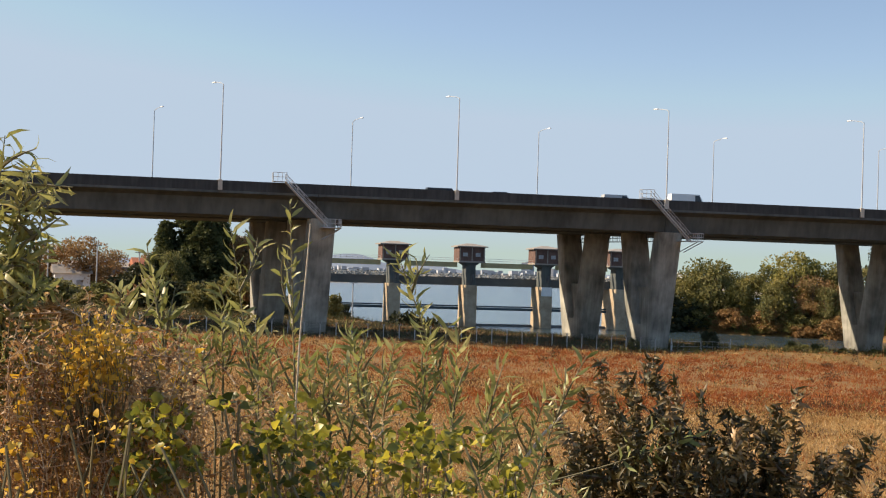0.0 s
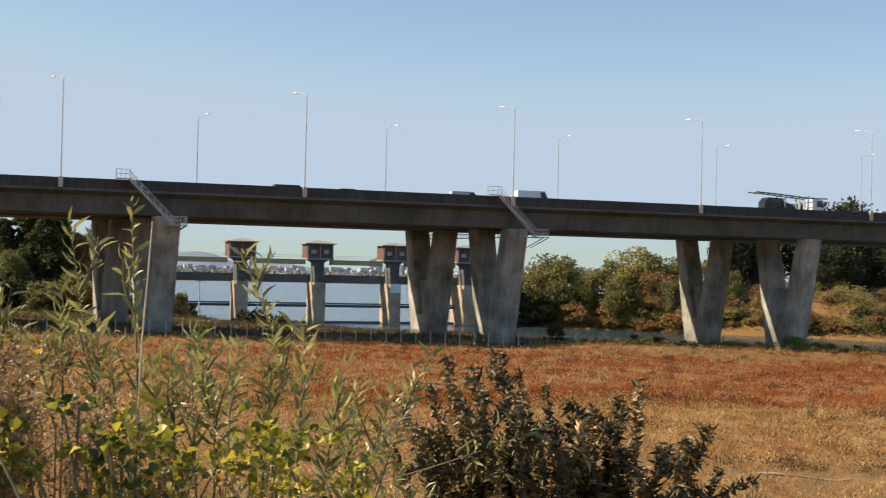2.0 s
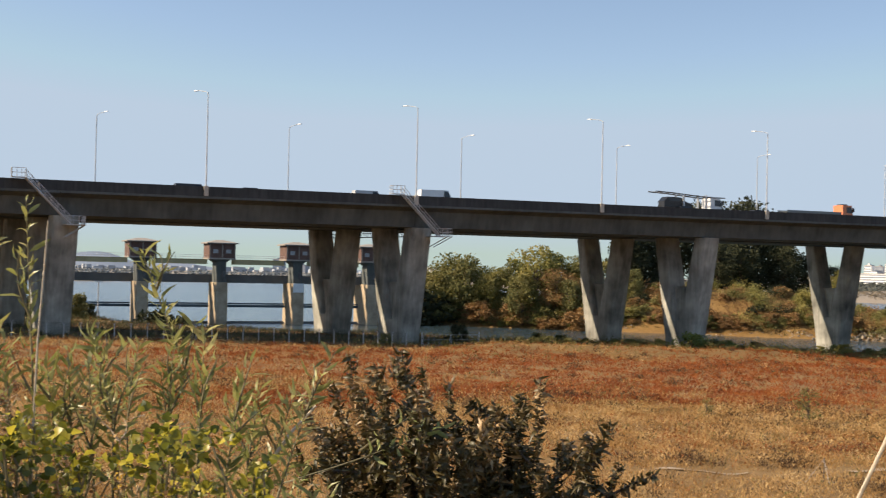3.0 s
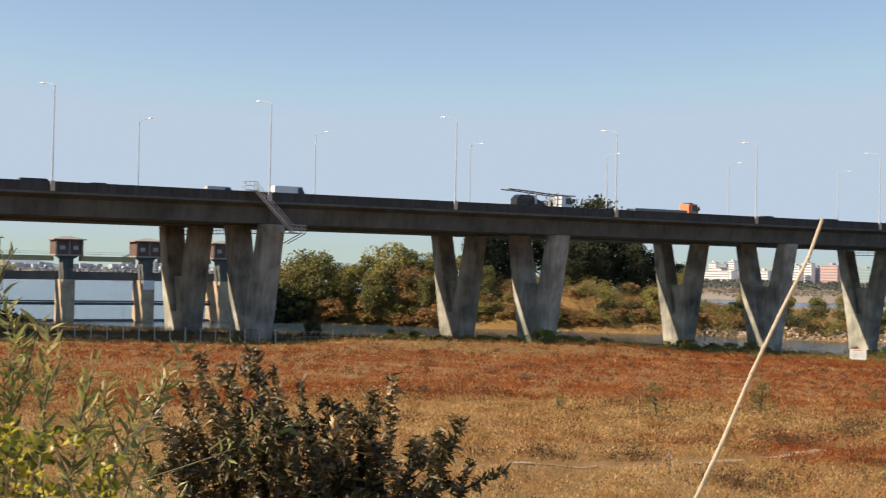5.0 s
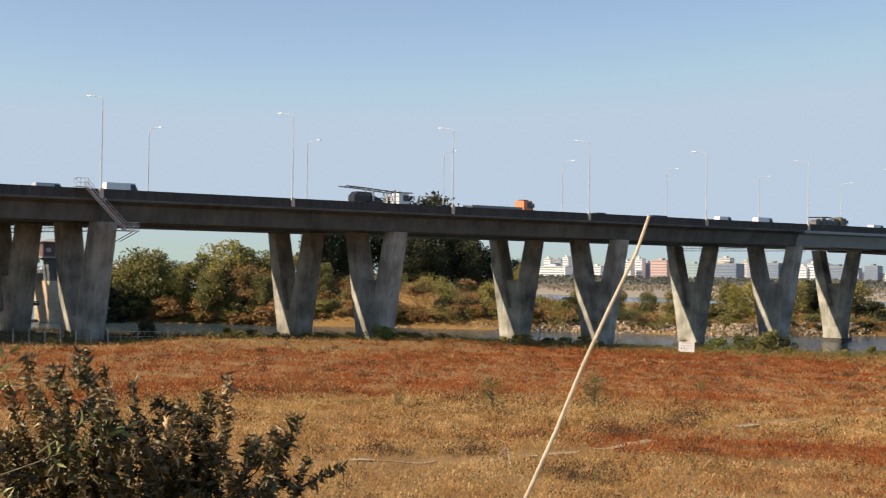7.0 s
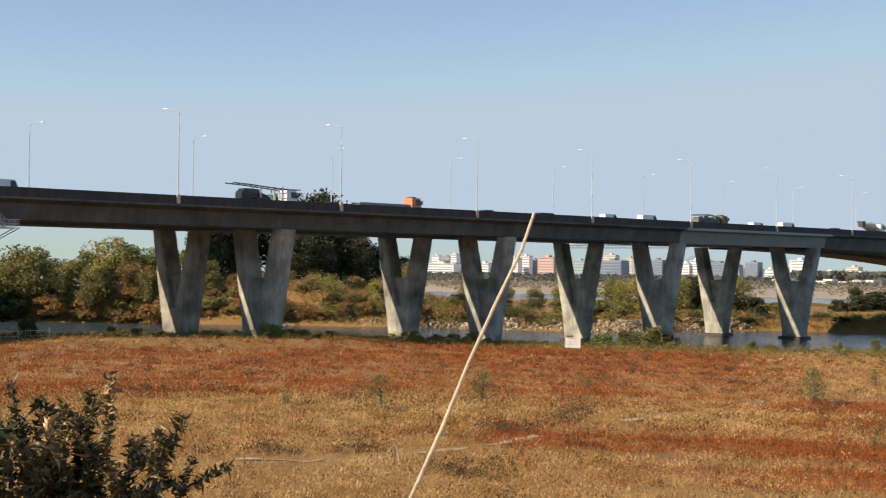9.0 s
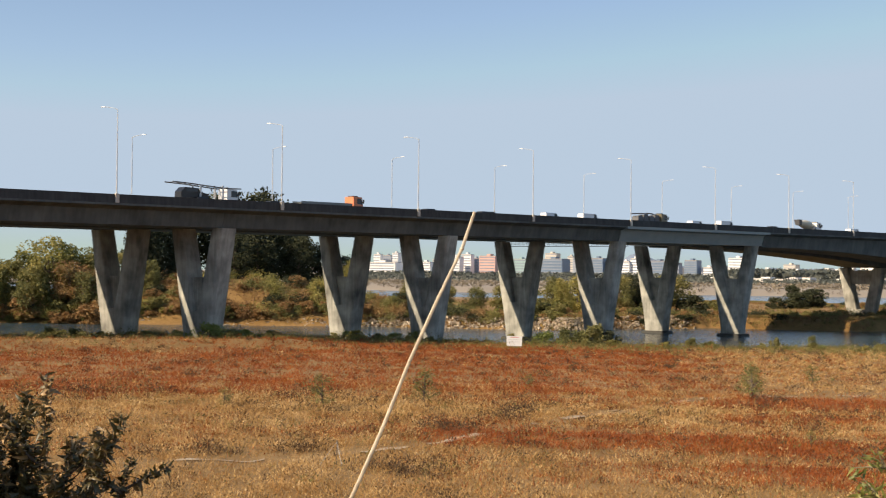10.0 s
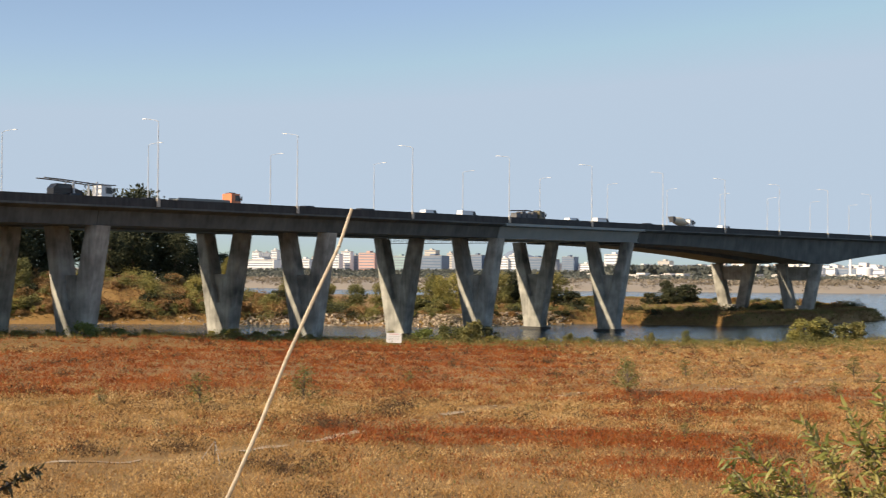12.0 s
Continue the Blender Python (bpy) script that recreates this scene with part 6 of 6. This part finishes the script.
# one pale-leaved spray through the shrub
a, b = Vector((2.35, 8.2, 11.62)), Vector((3.45, 7.9, 12.02))
leafy("willow_spray", "pale green leafy spray growing through the dark shrub", "plant", [[rooted(a, b)] + bend(a, b, 0.1, 7), bend(Vector((2.9, 8.05, 11.85)), Vector((3.2, 7.8, 12.12)), 0.1, 5)], 0.008, leaf_mat("pale_green_leaves", [(0.16, 0.20, 0.06), (0.30, 0.33, 0.12), (0.42, 0.42, 0.18)], 0.5, 0.35, 3.0), M_STEM, 9, per_m=16, leaf=0.13, ratio=0.24, start=0.6)

# willow shoots with narrow leaves
for i, (p, q) in enumerate(SHOOTS):
    low = Vector(p)
    r = rooted(p, q)
    tall = q[2] > 12.75
    main = [r] + bend(low, q, 0.06 * (-1) ** i, 9)
    stems = [main]
    for k in range(3 if tall else 2):
        j = int(rng.integers(3, 8))
        d = Vector((rng.uniform(-0.14, 0.14), rng.uniform(-0.1, 0.1), rng.uniform(0.12, 0.32)))
        stems.append(bend(main[j], main[j] + d, 0.1, 5))
    leafy("willow_shoot", "upright grey-green willow shoot on the slope", "plant", stems, 0.0075, M_WILLOW, M_STEM, 40 + i, per_m=30 if tall else 30, leaf=0.105, ratio=0.17, start=0.25, up=0.85, curl=(0.0, 0.45), group="willow shoots on the slope")
# low willow growth between them
stems = []
for k in range(34):
    a = radians(rng.uniform(6.5, 19.0))
    r = rng.uniform(6.0, 7.4)
    top = 13 - r * math.tan(radians(rng.uniform(8.0, 10.0)))
    x, y = r * math.sin(a), r * math.cos(a)
    stems.append(bend((x, y, top - 0.55), (x + rng.uniform(-0.12, 0.12), y, top), rng.uniform(-0.15, 0.15), 6))
leafy("willow_thicket", "low thicket of narrow-leaved willow growth", "plant", stems, 0.006, M_WILLOW, M_STEM, 77, per_m=46, leaf=0.10, ratio=0.17, start=0.1, up=0.8, curl=(0.0, 0.5))
# willow bushes at either end
stems = []
for i, (p, q) in enumerate(WILLOW_LEFT):
    main = [rooted(p, q)] + bend(p, q, 0.12, 9)
    stems.append(main)
    for k in range(6):
        j = int(rng.integers(2, 9))
        d = Vector((rng.uniform(-0.08, 0.2), rng.uniform(-0.12, 0.12), rng.uniform(-0.12, 0.14)))
        stems.append(bend(main[j], main[j] + d, 0.15, 5))
leafy("willow_bush", "tall willow bush with drooping narrow leaves", "bush", stems, 0.009, M_WILLOW, M_STEM, 91, per_m=44, leaf=0.10, ratio=0.17, start=0.15, up=0.4, curl=(0.2, 0.8))
stems = []
for i, (p, q) in enumerate(WILLOW_RIGHT):
    main = [rooted(p, q)] + bend(p, q, 0.1, 9)
    stems.append(main)
    for k in range(7):
        j = int(rng.integers(2, 9))
        d = Vector((rng.uniform(-0.2, 0.1), rng.uniform(-0.05, 0.2), rng.uniform(-0.02, 0.2)))
        stems.append(bend(main[j], main[j] + d, 0.12, 5))
leafy("willow_bush", "yellowing willow bush at the foot of the levee", "bush", stems, 0.008, leaf_mat("yellow_green_willow_leaves", [(0.09, 0.11, 0.025), (0.20, 0.21, 0.05), (0.34, 0.31, 0.09), (0.44, 0.38, 0.15)], 0.5, 0.35, 3.0), M_STEM, 95, per_m=46, leaf=0.085, ratio=0.22, start=0.15, up=0.6, curl=(0.1, 0.7))


# creepers with broad leaves
def creeper(label, a0, a1, r0, r1, peak, n, leaf, seed, mat=None):
    rng = np.random.default_rng(seed)
    a = np.radians(rng.uniform(a0, a1, n))
    r = rng.uniform(r0, r1, n)
    u = (np.degrees(a) - a0) / (a1 - a0)
    el = peak + 3.0 * np.abs(u - 0.5) ** 1.5 + rng.uniform(0, 1, n) ** 1.6 * 4.4 + 0.5 * np.sin(u * 17 + seed) + 0.45 * np.sin(u * 41 + 2 * seed) + rng.normal(0, 0.25, n)
    P = np.stack([r * np.sin(a), r * np.cos(a), 13 - r * np.tan(np.radians(el))], 1)
    ok = np.sin(u * 11 + 2.1 * seed) + np.sin(el * 2.6 + u * 6 + seed) + 0.7 * np.sin(u * 29 - el * 4) + rng.normal(0, 0.3, n) > -0.15
    P = P[ok]
    n = len(P)
    D = rng.normal(size=(n, 3)) * np.array([1, 1, 0.45])
    S = leaf * rng.uniform(0.5, 1.3, n)
    e = thing("creeper", label, "creeper", (0, 0, 0), 0, "creepers on the slope")
    V, F = leaf_arrays(P, D, S, S * 0.85, 0.1, rng.uniform(0, 0.4, n), near=True)
    ob = quads("leaves", V, F, mat or M_VINE, e, smooth=True)
    ob["kind"] = "stuff"
    f = Form()
    for k in range(26):
        i = int(rng.integers(0, n))
        p = Vector(P[i])
        f.tube(bend((p.x + rng.uniform(-0.2, 0.2), p.y + 0.1, landz(p.x, p.y) - 0.05), p, rng.uniform(-0.2, 0.2), 6), 0.005, 4)
    f.make("vine_tangle", M_STEM, e)
    foot = Vector((float(P[:, 0].mean()), float(P[:, 1].mean()), 0))
    foot.z = landz(foot.x, foot.y)
    for c in e.children:
        c.location = -foot
    e.location = foot


creeper("yellow-green creeper with broad leaves over the weeds", -0.8, 8.4, 4.9, 5.6, 6.0, 1700, 0.042, 3)
creeper("yellowing creeper with broad leaves on the slope", 7.4, 16.0, 5.3, 6.2, 6.9, 1500, 0.048, 4)
creeper("sparse golden creeper leaves over the withered weeds", -6.4, 1.5, 4.8, 5.3, 6.6, 260, 0.03, 6, M_GOLD)

# tangled dry weeds
stems, golden = [], []
for k in range(440):
    az_ = rng.uniform(-6.6, 2.2) if k % 6 else rng.uniform(-6.6, 13)
    r = rng.uniform(5.2, 6.2)
    low = 2.2 + 0.55 * max(0.0, az_ + 1.0) if az_ < 5 else 6.2
    el = low + rng.uniform(0, 1) ** 1.3 * (9.8 - low)
    a = radians(az_)
    x, y, z = r * math.sin(a), r * math.cos(a), 13 - r * math.tan(radians(el))
    s = bend((x + rng.uniform(-0.1, 0.1), y + rng.uniform(-0.1, 0.1), z - rng.uniform(0.35, 0.8)), (x + rng.uniform(-0.12, 0.12), y, z), rng.uniform(-0.2, 0.2), 6, 0.008, rng)
    (golden if k % 7 == 0 else stems).append(s)
    for j in range(2):
        b = s[int(rng.integers(2, 6))]
        stems.append(bend(b, b + Vector((rng.uniform(-0.15, 0.15), rng.uniform(-0.1, 0.1), rng.uniform(-0.03, 0.15))), 0.2, 4))
leafy("dry_weeds", "tangled withered brown weeds on the levee slope", "weeds", stems, 0.0034, M_DRY, M_DRYSTEM, 31, per_m=54, leaf=0.024, ratio=0.5, start=0.0, up=0.3, curl=(0.2, 1.0), fold=0.3)
leafy("golden_weeds", "golden autumn leaves among withered weeds", "weeds", golden, 0.004, M_GOLD, M_STEM, 32, per_m=40, leaf=0.036, ratio=0.55, start=0.3, up=0.3, curl=(0.1, 0.8), fold=0.2)
stems = []
for k in range(60):
    a, r, el = radians(rng.normal(-1.9, 0.75)), rng.uniform(5.1, 5.6), rng.normal(3.1, 0.55)
    x, y, z = r * math.sin(a), r * math.cos(a), 13 - r * math.tan(radians(max(1.8, el)))
    stems.append(bend((-0.17, 5.35, 12.2), (x, y, z), rng.uniform(-0.2, 0.2), 6))
leafy("golden_weeds", "tall golden seed-headed weed above the tangle", "weeds", stems, 0.004, M_GOLD, M_STEM, 33, per_m=40, leaf=0.034, ratio=0.55, start=0.55, up=0.3, curl=(0.1, 0.8), fold=0.2)


def stalk(name, label, pts, r0, r1, mat):
    pts = [Vector(p) for p in pts]
    g = rooted(pts[0], pts[1])
    n = len(pts)
    e = thing(name, label, "stalk", tuple(g), 0)
    f = Form().tube([g - g] + [p - g for p in pts], [r0] + [r0 + (r1 - r0) * i / (n - 1) for i in range(n)], 7)
    f.make("stem", mat, e, "", True)
    for i in range(1, n - 1, 2):
        p = pts[i] - g
        Form().ball(tuple(p), (r0 + r1) * 0.62, 8, 4, 0.7).make("node", mat, e, "", True)
    return e


stalk("reed_stalk", "single pale dry reed stalk standing before the field", STALK, 0.0085, 0.0062, M_STRAWSTEM)
stalk("straw_stem", "thin pale straw stem among the willow shoots", STRAW_STEM, 0.006, 0.003, M_STRAWSTEM)
stalk("dry_twig", "bare pale twig leaning out of the weeds", DRY_TWIG, 0.012, 0.006, M_STRAWSTEM)
e = stalk("grass_plume", "feathery brown grass plume arching over weeds", PLUME, 0.005, 0.003, M_STRAWSTEM)
rng2 = np.random.default_rng(8)
pl = [Vector(p) for p in PLUME[2:]]
P = np.array([tuple(pl[int(u)].lerp(pl[int(u) + 1], u - int(u)) - e.location) for u in rng2.uniform(0, 1.999, 260)])
V, F = leaf_arrays(P, rng2.normal(size=(260, 3)) * 0.5 + np.array([-0.8, 0, -0.3]), 0.06, 0.006, 0.0, 0.2, near=True)
quads("plume", V, F, M_STRAW, e)["kind"] = "stuff"
